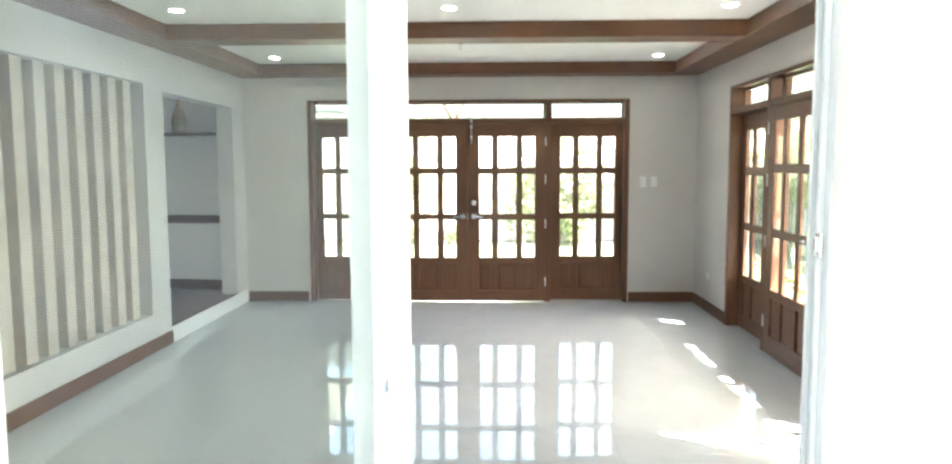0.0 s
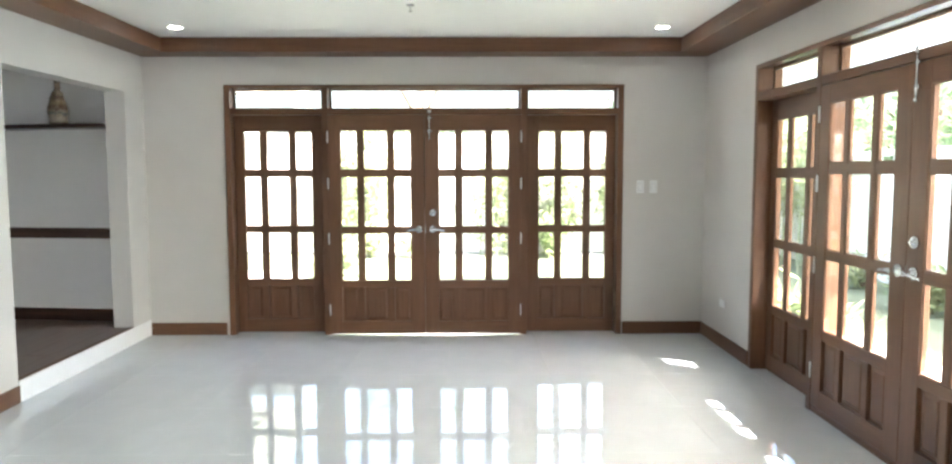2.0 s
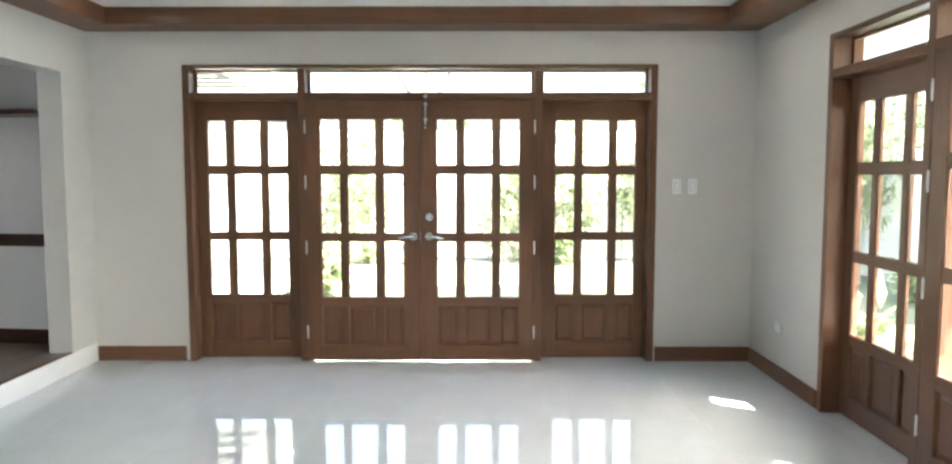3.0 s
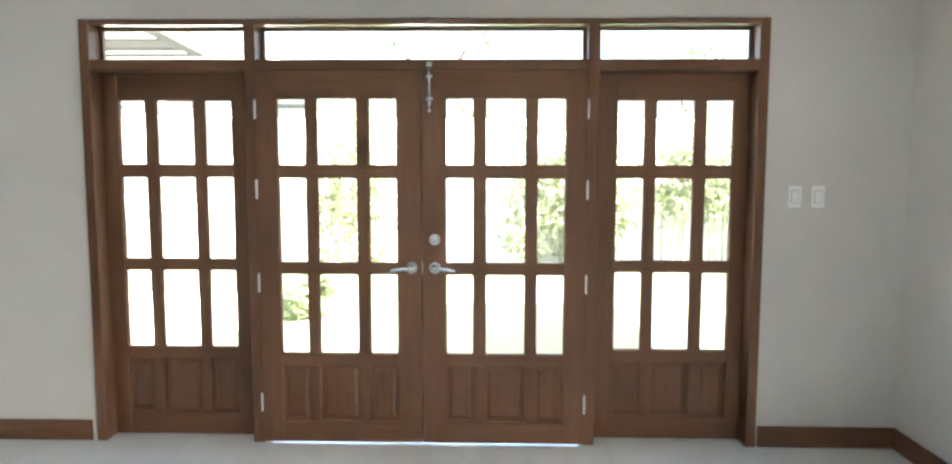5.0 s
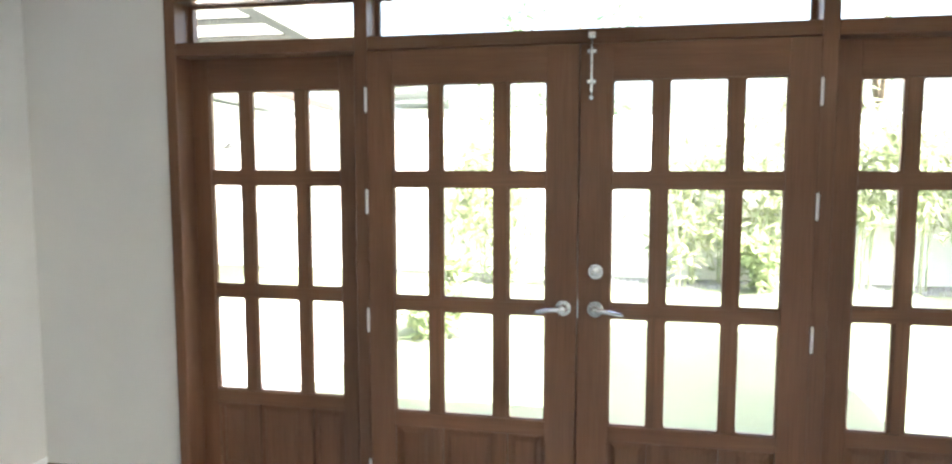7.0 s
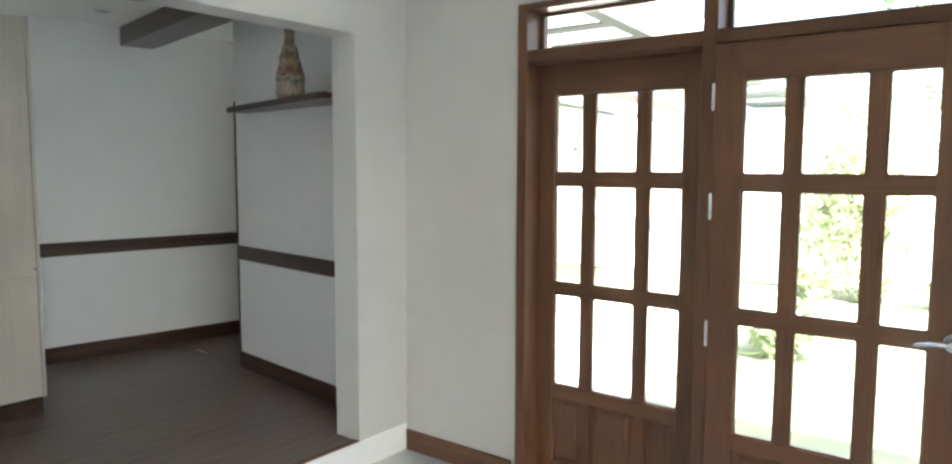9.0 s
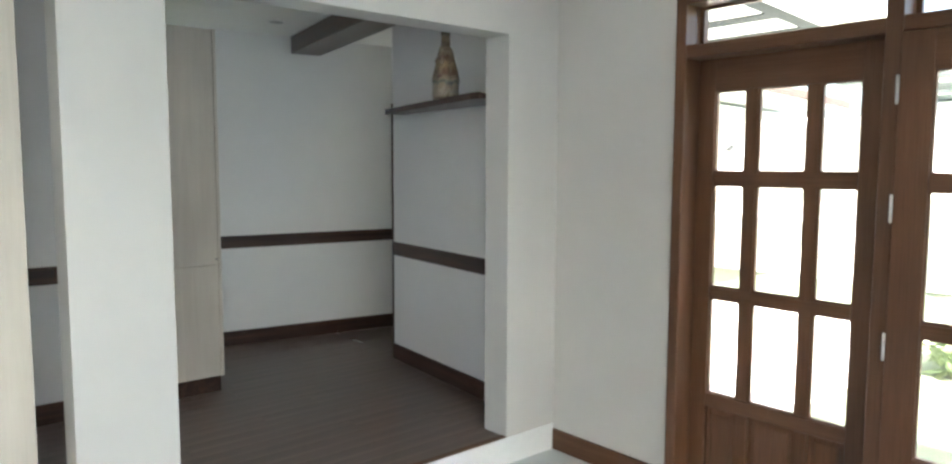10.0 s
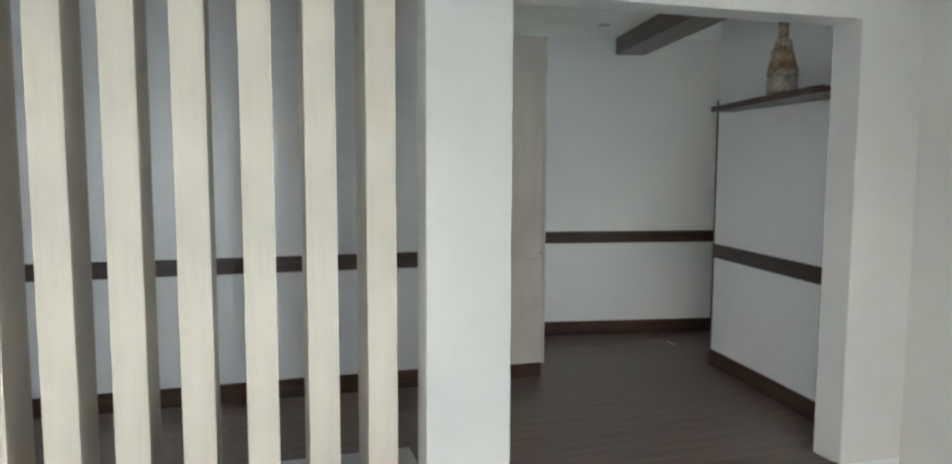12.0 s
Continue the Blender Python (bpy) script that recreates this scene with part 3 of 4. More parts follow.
# ---- wardrobe in the niche ----
wr = thing("wardrobe", Matrix.Translation((CX, CY, FLOOR_UP)), "tall built-in cream wood wardrobe on a dark plinth", "wardrobe")
part("carcass", box(-1.1, -0.02, -0.73, 0, 0.105, 2.3, 0.002), CREAM_Z, wr)
part("plinth", box(-1.08, -0.03, -0.72, -0.01, 0, 0.105, 0.002), DARK_X, wr, "dark brown plinth")
for z0, z1 in ((0.112, 0.83), (0.836, 2.292)):
    dr = part("door", box(-0.02, 0, -0.73, -0.022, z0, z1, 0.002), CREAM_Z, wr)
part("key_knob", cyl(0.006, 0.014, Matrix.Translation((0.009, -0.035, 0.87)) @ Matrix.Rotation(radians(90), 4, "Y"), 12), STEEL, wr)
part("edge_strip", box(-0.022, 0.003, -0.019, 0, 0.108, 2.3, 0.001), CREAM_Z, wr)

# ---- shelf and statue ----
def slab(outline, z0, z1, bevel=0.002):
    """A flat board with the given outline, counter-clockwise."""
    bm = bmesh.new()
    low = [bm.verts.new((x, y, z0)) for x, y in outline]
    top = [bm.verts.new((x, y, z1)) for x, y in outline]
    bm.faces.new(low[::-1])
    bm.faces.new(top)
    n = len(outline)
    for k in range(n):
        bm.faces.new((low[k], low[(k + 1) % n], top[(k + 1) % n], top[k]))
    bmesh.ops.bevel(bm, geom=bm.edges[:], offset=bevel, segments=1, affect="EDGES")
    return bm


sh = thing("wall_shelf", pose(-2.84, -0.09, 1.975), "dark brown floating wooden shelf on the niche wall", "shelf")
part("board", slab([(-1.4, 0.03), (-0.08, -0.3), (-0.002, -0.3), (-0.002, -0.002), (-1.39, 0.161)], 0.0, 0.03), DARK_X, sh)
part("edge", slab([(-1.405, 0.012), (-0.085, -0.316), (-0.002, -0.316), (-0.002, -0.3015), (-0.08, -0.3015), (-1.401, 0.0285)], -0.003, 0.034), DARK_Y, sh)


def statue():
    m, nt, b = material("painted_plaster_statue", 0.5)
    n = noise_tex(nt, coords(nt, (1, 1, 0.6)), 14.0, 4, 1.5)
    col = ramp(nt, n, [(0.3, (0.07, 0.035, 0.02)), (0.42, (0.16, 0.1, 0.045)), (0.52, (0.3, 0.26, 0.19)), (0.6, (0.1, 0.03, 0.02)), (0.7, (0.09, 0.11, 0.11))])
    tc = nt.nodes.new("ShaderNodeTexCoord")
    sp = nt.nodes.new("ShaderNodeSeparateXYZ")
    nt.links.new(tc.outputs["Object"], sp.inputs[0])
    wob = nt.nodes.new("ShaderNodeMath")
    wob.operation = "MULTIPLY_ADD"
    wob.inputs[1].default_value = 0.07
    nt.links.new(n, wob.inputs[0])
    nt.links.new(sp.outputs["Z"], wob.inputs[2])
    sc = nt.nodes.new("ShaderNodeMath")
    sc.operation = "MULTIPLY"
    sc.inputs[1].default_value = 2.0
    nt.links.new(wob.outputs[0], sc.inputs[0])
    bands = ramp(nt, sc.outputs[0], [(0.08, (0.1, 0.06, 0.035)), (0.12, (0.4, 0.36, 0.28)), (0.23, (0.36, 0.31, 0.23)), (0.26, (0.05, 0.12, 0.12)), (0.29, (0.34, 0.29, 0.22)), (0.35, (0.13, 0.05, 0.03)), (0.46, (0.34, 0.25, 0.13)), (0.54, (0.13, 0.055, 0.03)), (0.64, (0.4, 0.33, 0.22)), (0.7, (0.12, 0.06, 0.035)), (0.77, (0.36, 0.25, 0.14)), (0.84, (0.05, 0.035, 0.025))])
    bands.node.color_ramp.interpolation = "EASE"
    nt.links.new(mix(nt, bands, col, 0.5, "MIX"), b.inputs["Base Color"])
    bm = bmesh.new()
    prof = [(0.088, 0), (0.094, 0.03), (0.09, 0.05), (0.094, 0.09), (0.1, 0.105), (0.1, 0.12), (0.09, 0.16), (0.077, 0.2), (0.062, 0.24), (0.057, 0.27), (0.052, 0.29), (0.042, 0.305), (0.029, 0.316), (0.031, 0.33), (0.031, 0.35), (0.029, 0.37), (0.03, 0.38), (0.035, 0.405), (0.038, 0.415), (0.02, 0.42)]
    join(bm, lathe(prof, 28))
    for v in bm.verts:
        a = math.atan2(v.co.y, v.co.x)
        if 0.07 < v.co.z < 0.33:
            k = 1 + 0.07 * math.sin(9 * a + 4 * v.co.z) + 0.05 * noise.noise(v.co * 30)
            v.co.x *= k
            v.co.y *= k * 0.85
    join(bm, tube([(-0.035, -0.01, 0.28), (-0.05, -0.035, 0.23), (-0.02, -0.062, 0.225), (0.0, -0.066, 0.24)], [0.014, 0.016, 0.013, 0.01], 10))
    join(bm, tube([(0.035, -0.01, 0.28), (0.048, -0.035, 0.24), (0.025, -0.06, 0.25)], [0.014, 0.015, 0.012], 10))
    join(bm, lathe([(0.012, 0), (0.02, 0.02), (0.022, 0.06), (0.012, 0.08), (0.016, 0.1), (0.004, 0.118)], 14, Matrix.Translation((0.025, -0.055, 0.2))))
    bm.transform(Matrix.Diagonal((0.87, 0.87, 0.97, 1.0)))
    ob = part("statue", bm, m, None, "", True)
    ob.matrix_basis = pose(-3.3, -0.275, 2.0055)
    return tagged(ob, "small painted religious statue in gold and red robes on the shelf", "statue")


statue()


# ---- fittings ----
def switch_plate(x, z):
    th = thing("light_switch", pose(x, 0, z), "white plastic light switch on the wall", "light switch", "switches by the garden doors")
    part("plate", box(-0.035, 0.035, -0.009, -0.001, -0.06, 0.06, 0.003, seg=2), PLASTIC, th)
    # grey rim stands in for the shadow line round the rocker
    part("shadow_rim", box(-0.0205, 0.0205, -0.0098, -0.0075, -0.0365, 0.0365), DULL, th, "thin grey rim painted as the shadow line round the rocker")
    part("rocker", box(-0.018, 0.018, -0.014, -0.009, -0.034, 0.034, 0.002), PLASTIC, th)


switch_plate(2.058, 1.425)
switch_plate(2.185, 1.425)
ot = thing("socket_outlet", pose(XE, -0.58, 0.40, 0, 0, -90), "white plastic double socket on the wall", "socket outlet")
part("plate", box(-0.06, 0.06, -0.009, -0.001, -0.036, 0.036, 0.003, seg=2), PLASTIC, ot)
for x in (-0.025, 0.025):
    part("socket", box(x - 0.018, x + 0.018, -0.011, -0.008, -0.02, 0.02, 0.001), PLASTIC, ot)


def downlight(x, y, z, lit):
    th = thing("downlight", pose(x, y, z), "round recessed white downlight, " + ("lit" if lit else "off"), "downlight", "recessed ceiling lights")
    prof = [(0.052, -0.001), (0.062, -0.001), (0.064, -0.004), (0.058, -0.008), (0.052, -0.008)]
    bm = bmesh.new()
    seg = 32
    rings = [[bm.verts.new((r * math.cos(2 * math.pi * k / seg), r * math.sin(2 * math.pi * k / seg), h)) for k in range(seg)] for r, h in prof]
    for a, b in zip(rings, rings[1:] + rings[:1]):
        for k in range(seg):
            bm.faces.new((a[k], a[(k + 1) % seg], b[(k + 1) % seg], b[k]))
    bmesh.ops.recalc_face_normals(bm, faces=bm.faces[:])
    part("rim", bm, PLASTIC, th, "", True)
    part("diffuser", cyl(0.052, 0.004, Matrix.Translation((0, 0, -0.004)), 32), LAMP_ON if lit else DULL, th)


for x, y in ((-2.03, -0.75), (2.05, -0.75), (0.0, -3.15), (-2.03, -3.15), (2.05, -3.15)):
    downlight(x, y, H_CEIL, True)
downlight(-4.95, -0.55, 2.66, False)
sp = thing("sprinkler", pose(0.0, -1.56, H_CEIL), "small chrome ceiling sprinkler", "sprinkler")
part("escutcheon", lathe([(0.03, 0), (0.028, -0.005), (0.012, -0.008)], 20), STEEL, sp, "", True)
part("stem", cyl(0.008, 0.04, Matrix.Translation((0, 0, -0.024)), 10), STEEL, sp)
part("deflector", cyl(0.016, 0.003, Matrix.Translation((0, 0, -0.05)), 12), STEEL, sp)


# ---- sliding glass door at the south ----
def slider():
    fr = thing("sliding_door_frame", Matrix.Identity(4), "white aluminium frame of the sliding glass door", "door frame", kind="structure")
    y0, y1 = -7.08, -6.75
    part("jamb", box(SX1 - 0.03, SX1, -6.875, y1, 0, 2.32, 0.002), ALU, fr)
    part("reveal", box(SX1 - 0.028, SX1, y0 + 0.11, -6.876, 0, 2.32, 0.002), EXT, fr, "white rendered reveal")
    part("track_fin", box(SX1 - 0.045, SX1 - 0.03, -6.80, -6.79, 0, 2.29, 0.002), ALU, fr)
    part("track_fin", box(SX1 - 0.045, SX1 - 0.03, -6.85, -6.84, 0, 2.29, 0.002), ALU, fr)
    part("jamb", box(SX0, SX0 + 0.03, y0, y1, 0, 2.32, 0.002), ALU, fr)
    part("head", box(SX0 + 0.03, SX1 - 0.03, y0 + 0.11, y1, 2.28, 2.32, 0.002), ALU, fr)
    part("sill_track", box(SX0 + 0.03, SX1 - 0.03, y0 + 0.11, y1, 0, 0.02, 0.002), ALU, fr)
    for z in (0.73, 1.43, 2.12):
        kp = part("keeper", box(SX1 - 0.05, SX1 - 0.045, -6.875, -6.845, z - 0.03, z + 0.03, 0.002), STEEL, fr, "small steel lock keeper")
        part("tongue", box(SX1 - 0.056, SX1 - 0.0495, -6.868, -6.852, z - 0.018, z + 0.018, 0.001), STEEL, kp)
    for n, (x0, x1, y) in enumerate(((-0.83, 0.163, -7.10), (-1.0, 0.103, -7.03))):
        th = thing("sliding_door_leaf", Matrix.Identity(4), "white aluminium sliding leaf with clear glass", "sliding door", "leaves of the sliding door", "structure")
        w = 0.078
        part("stile", box(x0, x0 + w, y, y + 0.04, 0.02, 2.28, 0.004), ALU, th)
        part("stile", box(x1 - w, x1, y, y + 0.04, 0.02, 2.28, 0.004), ALU, th)
        part("rail", box(x0 + w, x1 - w, y, y + 0.04, 2.2, 2.28, 0.004), ALU, th)
        part("rail", box(x0 + w, x1 - w, y, y + 0.04, 0.02, 0.11, 0.004), ALU, th)
        g = part("pane", box(x0 + w, x1 - w, y + 0.017, y + 0.023, 0.11, 2.2), GREEN_GLASS, th, "faintly green clear glass")
        g.visible_shadow = False
        if n == 0:
            part("gasket", box(x1 - 0.0105, x1 - 0.0088, y - 0.0012, y + 0.001, 0.02, 2.28), RUBBER, th)
            lk = part("latch_plate", box(x1 - 0.055, x1 - 0.03, y - 0.004, y + 0.001, 1.10, 1.2, 0.002), ALU, th)
            part("key_cylinder", cyl(0.009, 0.014, Matrix.Translation((x1 - 0.042, y - 0.008, 1.14)) @ Matrix.Rotation(radians(90), 4, "X"), 16), STEEL, lk)
            part("turn_knob", box(x1 - 0.047, x1 - 0.037, y - 0.016, y - 0.004, 1.15, 1.175, 0.002), STEEL, lk)
            part("pull", lathe([(0.012, 0), (0.01, 0.02), (0.018, 0.035), (0.014, 0.045), (0.003, 0.048)], 16, Matrix.Translation((x1 - 0.045, y, 1.31)) @ Matrix.Rotation(radians(90), 4, "X")), ALU, th, "", True)


slider()

# ---- outside ----
GZ = -0.12
structure("ground", box(-400, 400, -400, 400, GZ - 0.3, GZ), LAWN, "close-cut green lawn round the house", "lawn")
structure("terrace", box(-2.2, 4.0, 0.2, 1.1, GZ, -0.03, 0.01), PAVING, "pale paved strip along the house", "paving")
structure("terrace", box(XE + 0.2, 4.3, -12, 0.2, GZ, -0.03, 0.01), PAVING, "pale paved side terrace", "paving")
structure("terrace", box(-14, XE + 0.2, -14, YS - 0.22, GZ, -0.02, 0.01), PORCH, "unseen grey paving before the sliding door, kept dark to bounce less light", "paving")
structure("garden_wall", box(-6.8, 6.9, 8.3, 8.5, GZ, 2.35, 0.01), EXT, "tall white rendered garden wall", "garden wall")
structure("garden_wall", box(6.7, 6.9, -20, 8.3, GZ, 1.9, 0.01), EXT, "tall white rendered garden wall", "garden wall")
structure("eave", box(XE + 0.2, 4.80, -6.0, 3.0, 2.96, 3.05), EXT, "white soffit of the side roof", "eave")
structure("roof", box(-6.2, XE + 0.2, YS - 0.22, 0.2, 2.951, 3.1), ROOFING, "flat roof over the room", "roof")


# unseen slab and wall, added to dim the porch and fill its reflections
structure("porch_shade_slab", box(-3.2, 4.3, -12.6, YS - 0.22, 3.05, 3.2), EXT, "unseen white slab added to shade the porch", "roof")
structure("reflected_wall", box(-9.0, 4.3, -12.8, -12.6, GZ, 3.4), EXT, "unseen plain white wall added for the glass to reflect", "wall")


for y in (0.8, -1.4, -3.6, -5.8):
    structure("eave_beam", box(XE + 0.2, 4.7, y - 0.06, y + 0.06, 2.83, 2.959, 0.005), EXT, "white beam under the side roof", "eave beam")
structure("eave_beam", box(4.7, 4.8, -6.0, 3.0, 2.81, 2.959, 0.005), EXT, "white edge beam of the side roof", "eave beam")
# unseen post, added to keep sun off two panes of the sidelight
structure("sun_block_post", box(4.45, 4.76, -3.1, -2.79, -0.03, 2.829, 0.01), EXT, "unseen white post added to block part of the sun", "post")
structure("carport_floor", box(-6.8, -2.2, 0.2, 5.2, GZ, -0.06, 0.01), PAVING, "pale paved carport floor", "paving")


def carport():
    th = thing("carport_roof", Matrix.Identity(4), "white carport roof with a grey strip in its soffit", "carport roof")
    part("soffit", box(-6.3, -2.6, 0.25, 7.0, 3.0, 3.06), EXT, th)
    for y in (4.9, 5.4, 5.9, 6.4):
        part("strip", box(-6.2, -3.42, y, y + 0.22, 2.988, 2.9995), STRIP, th, "grey soffit strip")
    for y, d in ((3.38, 0.27),):
        part("strip", box(-6.2, -3.22, y, y + d, 2.988, 2.9995), STRIP, th, "grey soffit strip")
    part("board", box(-4.42, -3.38, 4.27, 4.85, 2.985, 2.9995, 0.002), BUFF, th, "buff soffit board")
    part("strip", box(-6.2, -4.44, 4.38, 4.85, 2.985, 2.9995, 0.002), STRIP, th, "grey soffit strip")
    gt = box(-0.18, -0.01, -3.0, 1.9, 2.935, 2.9995, 0.005)
    ed = box(0.0, 0.17, -3.0, 1.9, 2.93, 2.9995, 0.005)
    turn = Matrix.Translation((-2.99, 3.3, 0)) @ Matrix.Rotation(radians(6.5), 4, "Z")
    gt.transform(turn)
    ed.transform(turn)
    part("gutter", gt, STRIP, th, "grey edge gutter")
    part("edge_beam", ed, EXT, th, "white edge beam")
    for y in (0.6, 4.45):
        part("post", box(-5.78, -5.62, y - 0.08, y + 0.08, GZ, 2.9, 0.005), EXT, th)
    part("post", box(-2.88, -2.72, 0.26, 0.42, GZ, 2.93, 0.005), EXT, th)


carport()


def neighbour():
    th = thing("house", Matrix.Translation((-5.45, 7.2, 0)) @ Matrix.Rotation(radians(7.9), 4, "Z"), "white rendered neighbouring house with a brown fascia", "house")
    part("wall", box(-8, -1.22, 0.6, 9, GZ, 2.7), EXT, th)
    part("soffit", box(-8.5, -0.05, -0.05, 5.0, 2.76, 2.8), EXT, th)
    part("fascia", box(-0.05, 0.0, -0.1, 5.0, 2.76, 2.9, 0.005), FASCIA, th)
    part("fascia", box(-8.5, -0.05, -0.1, -0.05, 2.76, 2.9, 0.005), FASCIA, th)
    bm = bmesh.new()
    v = [bm.verts.new(p) for p in ((-8.5, -0.05, 2.9), (0, -0.05, 2.9), (0, 5.0, 2.9), (-8.5, 5.0, 2.9), (-5.5, 2.5, 3.9), (-3.0, 2.5, 3.9))]
    for f in ((0, 1, 5, 4), (1, 2, 5), (2, 3, 4, 5), (3, 0, 4), (3, 2, 1, 0)):
        bm.faces.new([v[k] for k in f])
    part("roof", bm, ROOFING, th)
    t2 = thing("house", Matrix.Identity(4), "pale house with grey eaves beyond the garden", "house")
    part("wall", box(-5.4, -3.6, 11.9, 18, GZ, 2.78), EXT, t2)
    part("roof", box(-4.6, -3.08, 7.3, 12.4, 2.8, 2.9, 0.01), ROOFING, t2)
    part("edge_board", box(-3.07, -2.98, 7.3, 11.6, 2.78, 2.92, 0.005), ROOFING, t2)
    for y in (7.95, 9.9):
        part("beam", box(-4.6, -3.09, y, y + 0.14, 2.74, 2.799, 0.005), EXT, t2)
    lm = thing("wall_lantern", pose(-6.34, 8.299, 1.75, 0, 0, -90), "small dark metal wall lantern with a hat-shaped cap", "wall lantern")
    part("cap", lathe([(0.13, 0.12), (0.12, 0.135), (0.05, 0.18), (0.01, 0.22)], 20, Matrix.Translation((0.16, 0, 0))), RUBBER, lm, "", True)
    part("glass", cyl(0.07, 0.16, Matrix.Translation((0.16, 0, 0.03)), 16, 0.085), GLASS, lm)
    part("base", cyl(0.05, 0.02, Matrix.Translation((0.16, 0, -0.06)), 16), RUBBER, lm)
    part("arm", tube([(0.0, 0, -0.1), (0.09, 0, -0.11), (0.16, 0, -0.06)], 0.012, 8), RUBBER, lm)


neighbour()


# ---- plants ----
def leaves(spots, size, slim, droop=0.3, rng=None):
    """Leaves as folded slim blades at the given spots. Returns vertices and faces."""
    vs, fs = [], []
    for p in spots:
        a = rng.uniform(0, 2 * math.pi)
        e = rng.gauss(-droop, 0.5)
        d = Vector((math.cos(a) * math.cos(e), math.sin(a) * math.cos(e), math.sin(e)))
        s = d.cross(Vector((rng.gauss(0, 0.4), rng.gauss(0, 0.4), 1))).normalized()
        u = s.cross(d).normalized()
        ln = size * rng.uniform(0.6, 1.25)
        w = ln * slim
        k = len(vs)
        vs += [p, p + d * ln * 0.45 + s * w, p + d * ln, p + d * ln * 0.45 - s * w, p + d * ln * 0.5 - u * w * 0.35]
        fs += [(k, k + 1, k + 4), (k + 1, k + 2, k + 4), (k + 2, k + 3, k + 4), (k + 3, k, k + 4)]
    return vs, fs


def leaf_part(name, vs, fs, mat, parent):
    me = bpy.data.meshes.new(name)
    me.from_pydata([tuple(v) for v in vs], [], fs)
    me.materials.append(mat)
    ob = new(name, me)
    ob.parent = parent
    return ob


def bamboo(x, y, height, canes, spread, count, seed, low=0.42):
    rng = random.Random(seed)
    th = thing("bamboo_clump", pose(x, y, GZ), "clump of slender green bamboo before the garden wall", "bamboo", "bamboo along the garden wall")
    spots = []
    for c in range(canes):
        bx, by = rng.gauss(0, spread * 0.35), rng.gauss(0, 0.12)
        lx, ly = rng.gauss(0, spread * 0.5), rng.gauss(-0.15, 0.2)
        h = height * rng.uniform(0.7, 1.05)
        pts = [(bx + lx * s ** 2, by + ly * s ** 2, h * s * (1 - 0.08 * s)) for s in (0, 0.25, 0.5, 0.75, 1)]
        part("cane", tube(pts, [0.014, 0.013, 0.011, 0.008, 0.003], 6, cap=False), CANE, th, "", True)
        for _ in range(count // canes // 4):
            s = rng.uniform(low, 1.0)
            q = Vector((bx + lx * s ** 2, by + ly * s ** 2, h * s))
            q += Vector((rng.gauss(0, 0.17), rng.gauss(0, 0.17), rng.gauss(0, 0.12)))
            for _ in range(rng.randint(3, 6)):
                spots.append(q + Vector((rng.gauss(0, 0.02), rng.gauss(0, 0.02), rng.gauss(0, 0.02))))
    leaf_part("foliage", *leaves(spots, 0.2, 0.12, 0.35, rng), LEAF, th)


def shrub(x, y, r, h, count, seed, size=0.13, slim=0.22, mat=None, label="low leafy green garden shrub", z=GZ):
    rng = random.Random(seed)
    th = thing("shrub", pose(x, y, z), label, "shrub", "garden shrubs")
    spots = []
    for s in range(7):
        a, l = rng.uniform(0, 6.28), rng.uniform(0.3, 0.9)
        tip = Vector((math.cos(a) * r * l, math.sin(a) * r * l, h * rng.uniform(0.6, 1)))
        part("stem", tube([(0, 0, 0), tip * 0.5 + Vector((0, 0, h * 0.12)), tip], [0.012, 0.009, 0.004], 6, cap=False), BARK, th)
        for _ in range(count // 7):
            k = rng.uniform(0.25, 1.05)
            spots.append(tip * k + Vector((rng.gauss(0, r * 0.22), rng.gauss(0, r * 0.22), rng.gauss(0, h * 0.1))))
    spots = [Vector((p.x, p.y, max(0.03, p.z))) for p in spots]
    leaf_part("foliage", *leaves(spots, size, slim, 0.0, rng), mat or LEAF2, th)


def tree(x, y, height, r, seed, count=5000, size=0.2, limbs=14, label="broad dark green tree beyond the garden wall", base=1.6):
    rng = random.Random(seed)
    th = thing("tree", pose(x, y, GZ), label, "tree")
    part("trunk", tube([(0, 0, 0), (0.1, 0.05, height * 0.3), (0.0, 0.1, height * 0.6), (0.1, 0, height * 0.85)], [0.2, 0.15, 0.1, 0.03], 10), BARK, th, "", True)
    centres = []
    for n in range(limbs):
        a = rng.uniform(0, 6.28)
        h0 = rng.uniform(0.25, 0.75) * height
        c = Vector((math.cos(a) * r * rng.uniform(0.35, 1), math.sin(a) * r * rng.uniform(0.35, 1), max(base, h0 + rng.uniform(0, 0.25) * height)))
        part("limb", tube([(0.05, 0.05, h0 * 0.8), c * 0.6 + Vector((0, 0, h0 * 0.35)), c], [0.07, 0.045, 0.015], 6, cap=False), BARK, th)
        centres.append((c, r * rng.uniform(0.3, 0.5)))
    spots = []
    for n in range(count):
        c, k = centres[n % len(centres)]
        v = Vector((rng.gauss(0, 1), rng.gauss(0, 1), rng.gauss(0, 0.7))).normalized() * k * rng.uniform(0.5, 1.1) ** 0.5
        spots.append(c + v)
    leaf_part("crown", *leaves(spots, size, 0.3, 0.3, rng), TREE_LEAF, th)


for n, (x, h, c, low) in enumerate(((0.95, 2.6, 8, 0.12), (1.6, 2.9, 11, 0.12), (2.35, 2.9, 10, 0.25), (3.25, 2.7, 8, 0.42), (4.1, 2.7, 9, 0.45), (4.95, 2.8, 9, 0.42), (5.8, 3.1, 10, 0.3), (-1.35, 3.0, 10, 0.25), (-2.05, 2.6, 7, 0.3))):
    bamboo(x, 7.75, h, c, 0.45, 1200, 40 + n, low)
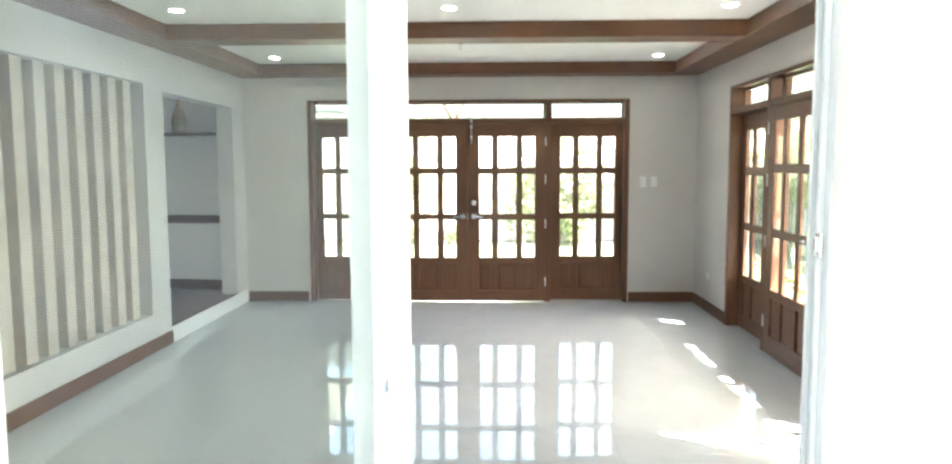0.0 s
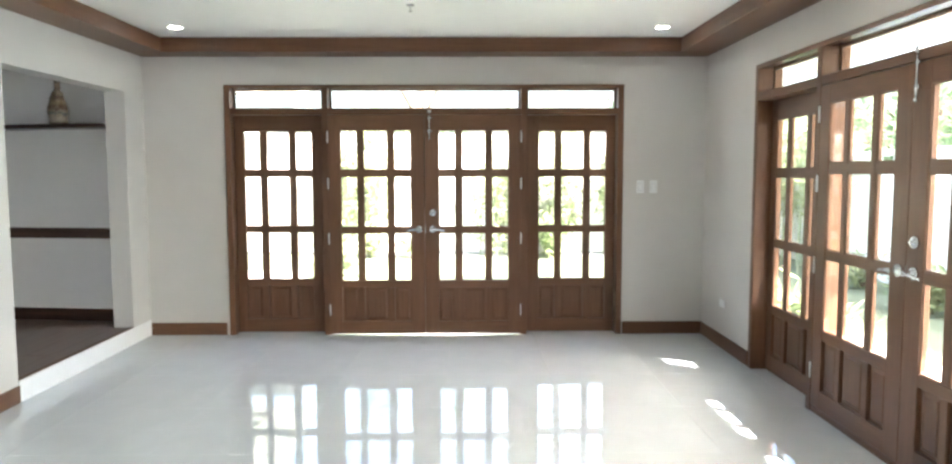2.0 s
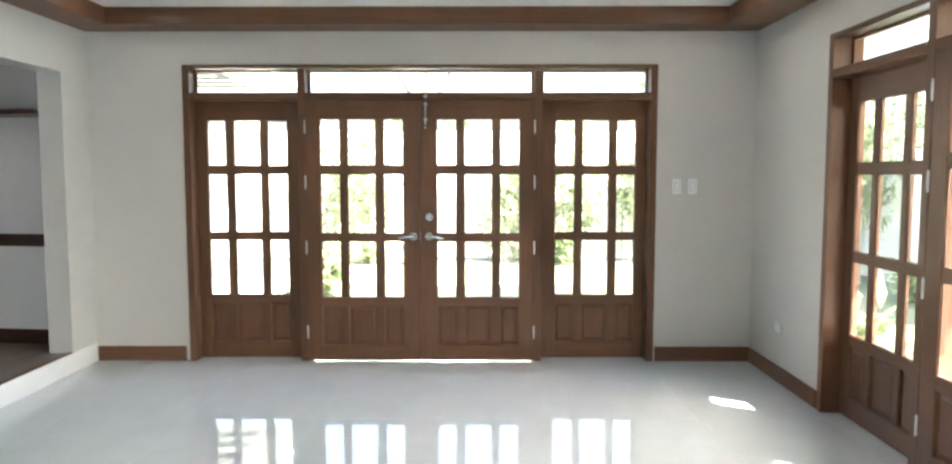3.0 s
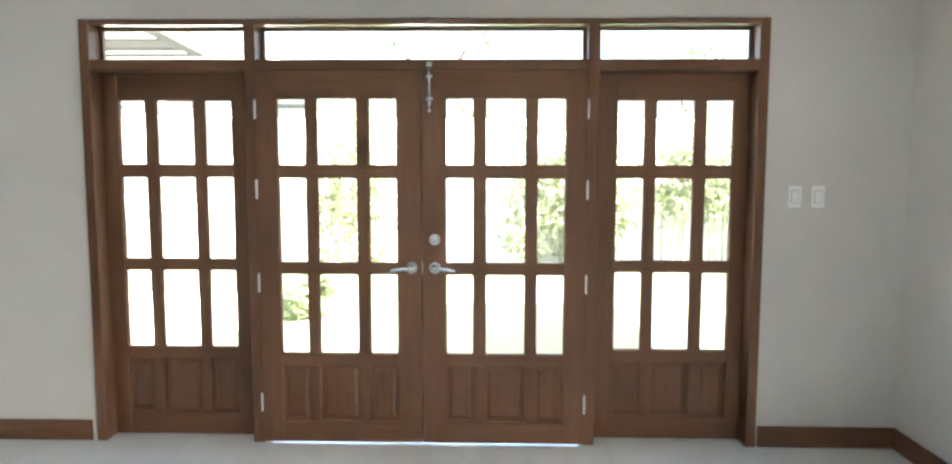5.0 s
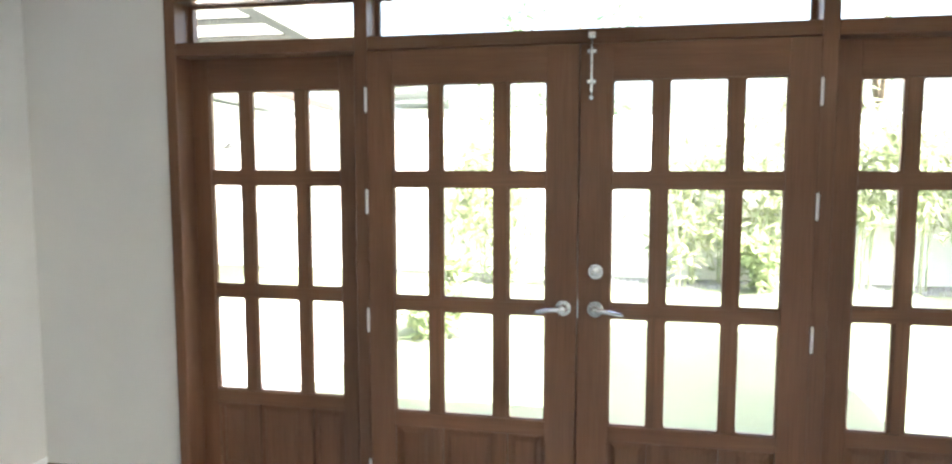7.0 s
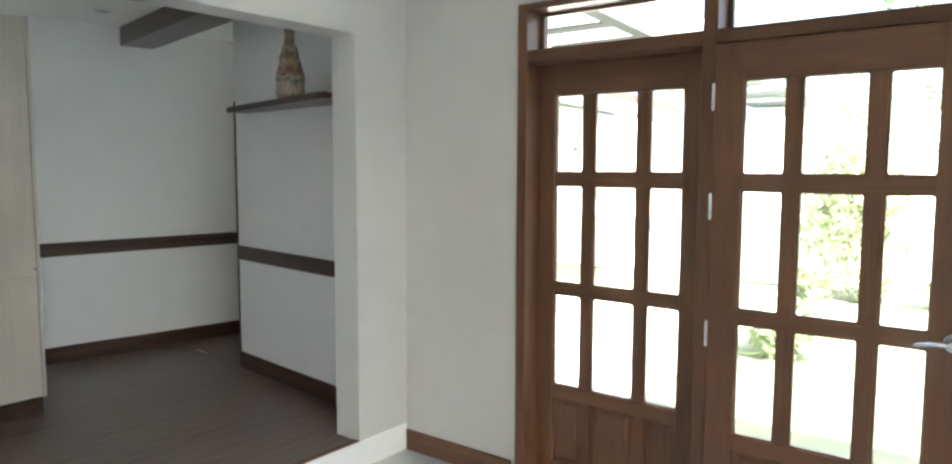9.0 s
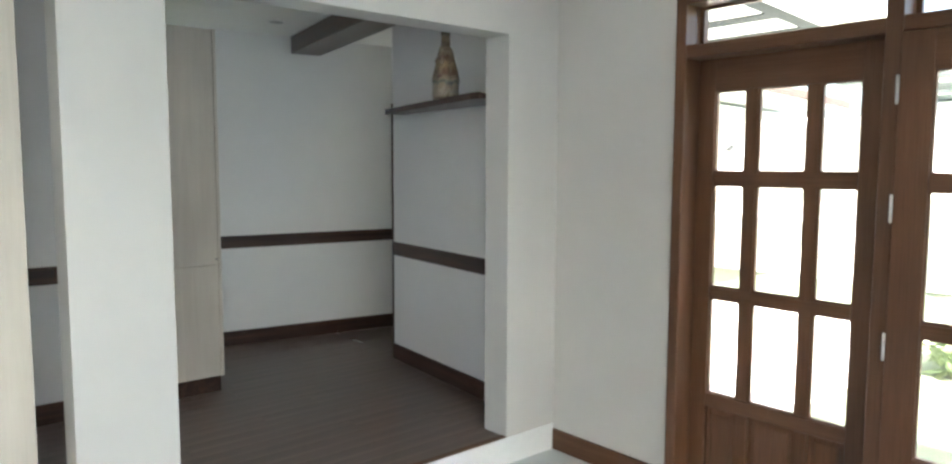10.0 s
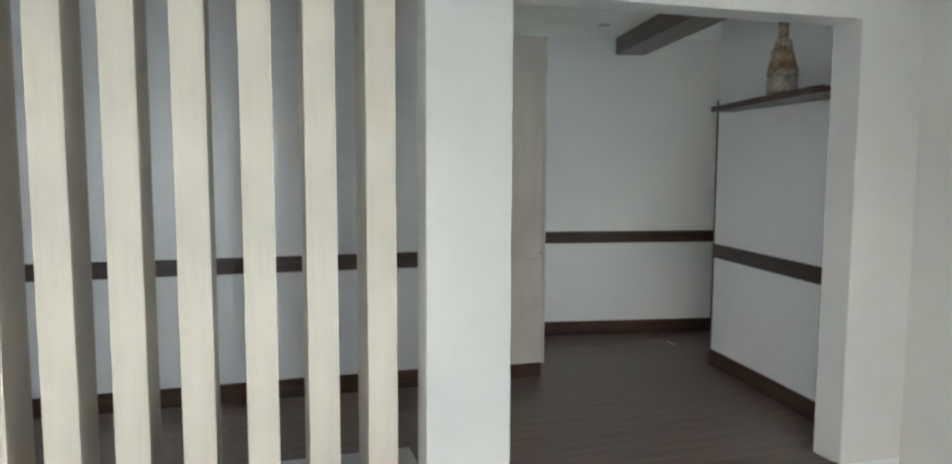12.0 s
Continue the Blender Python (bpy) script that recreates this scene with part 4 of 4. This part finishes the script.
for n, y in enumerate((7.0, 6.0, 5.0)):
    bamboo(6.2, y, 2.9, 9, 0.5, 900, 70 + n)
shrub(-1.7, 3.95, 0.38, 0.58, 520, 1, size=0.16, label="round light green shrub on the lawn")
shrub(-2.25, 7.3, 0.35, 0.45, 350, 2)
shrub(-1.55, 7.35, 0.38, 0.5, 350, 3)
shrub(-0.7, 7.3, 0.3, 0.4, 300, 4)
shrub(2.05, 7.35, 0.42, 0.75, 500, 5, size=0.2, slim=0.18, label="bushy bright green shrub with long leaves")
shrub(5.9, 1.5, 0.45, 0.7, 600, 6, size=0.16)
shrub(6.1, 3.4, 0.4, 0.5, 400, 7)
shrub(3.75, -0.35, 0.32, 0.5, 60, 8, size=0.34, slim=0.16, label="broad-leaved plant beside the side terrace")
shrub(3.9, 0.55, 0.35, 0.55, 70, 9, size=0.34, slim=0.16, label="broad-leaved plant beside the side terrace")
tree(9.5, 4.0, 3.5, 2.4, 11)
tree(11.0, 9.5, 4.2, 2.8, 12)
tree(9.8, -0.8, 3.4, 2.3, 13)
tree(8.5, 13.5, 4.0, 2.0, 14, 2500)
tree(1.4, 12.5, 3.6, 0.9, 15, 260, limbs=4, label="thin airy tree beyond the garden wall")
tree(-0.9, 12.5, 5.6, 1.1, 17, 420, limbs=5, label="thin airy tree beyond the garden wall")
tree(5.2, 13.5, 5.6, 1.0, 18, 380, limbs=5, label="thin airy tree beyond the garden wall")


def gravel():
    rng = random.Random(5)
    vs, fs = [], []
    for n in range(1500):
        x, y = rng.uniform(-3.0, 6.3), rng.uniform(7.45, 8.2)
        r = rng.uniform(0.018, 0.045)
        k = len(vs)
        for dx, dy, dz in ((1, 0, 0), (0, 1, 0), (-1, 0, 0), (0, -1, 0), (0, 0, 0.8)):
            vs.append((x + dx * r * rng.uniform(0.7, 1.2), y + dy * r * rng.uniform(0.7, 1.2), GZ - 0.002 + dz * r))
        fs += [(k + a, k + b, k + 4) for a, b in ((0, 1), (1, 2), (2, 3), (3, 0))]
    me = bpy.data.meshes.new("gravel")
    me.from_pydata(vs, [], fs)
    me.materials.append(STONE)
    tagged(new("gravel", me), "grey pebbles at the foot of the garden wall", "gravel", kind="stuff")


gravel()

# ---- floor tiles and boards ----
def tiling():
    floor = bpy.data.objects["floor"]
    s, g = 0.8, 0.0004
    xs = [XW] + [x for x in (0.247 - 0.8 * k for k in range(4, -4, -1)) if XW + 0.02 < x < XE + 0.15] + [XE + 0.2]
    ys = [YS - 0.1] + [y for y in (-0.62 - 0.8 * k for k in range(9, -2, -1)) if YS < y < 0.1] + [0.17]
    made = {}
    for x0, x1 in zip(xs, xs[1:]):
        for y0, y1 in zip(ys, ys[1:]):
            w, h = round(x1 - x0, 3), round(y1 - y0, 3)
            if (w, h) not in made:
                made[w, h] = mesh_of("tile", box(g, w - g, g, h - g, -0.012, 0.0, 0.0006), TILE)
            ob = new("tile", made[w, h])
            ob.matrix_basis = Matrix.Translation((x0, y0, 0)) @ Euler((random.gauss(0, 0.00006), random.gauss(0, 0.00006), 0)).to_matrix().to_4x4()
            ob.parent = floor


def boards():
    base = bpy.data.objects["raised_floor"]
    rng = random.Random(9)
    made = {}
    w, n = 0.192, 0
    x = XW - 0.013
    while x > -5.75:
        y = YS + rng.uniform(-1.0, 0)
        while y < 0.2:
            a, b = max(y, YS), min(y + 1.2, 0.2)
            ln = round(b - a, 2)
            if ln > 0.05:
                if ln not in made:
                    made[ln] = mesh_of("board", box(0.0006, w - 0.0006, 0.0006, ln - 0.0006, -0.012, 0, 0.0008), LAMINATE)
                ob = new("board", made[ln])
                ob.matrix_basis = Matrix.Translation((x - w, a, FLOOR_UP))
                ob.parent = base
                n += 1
            y += 1.2
        x -= w
    return n


tiling()
boards()
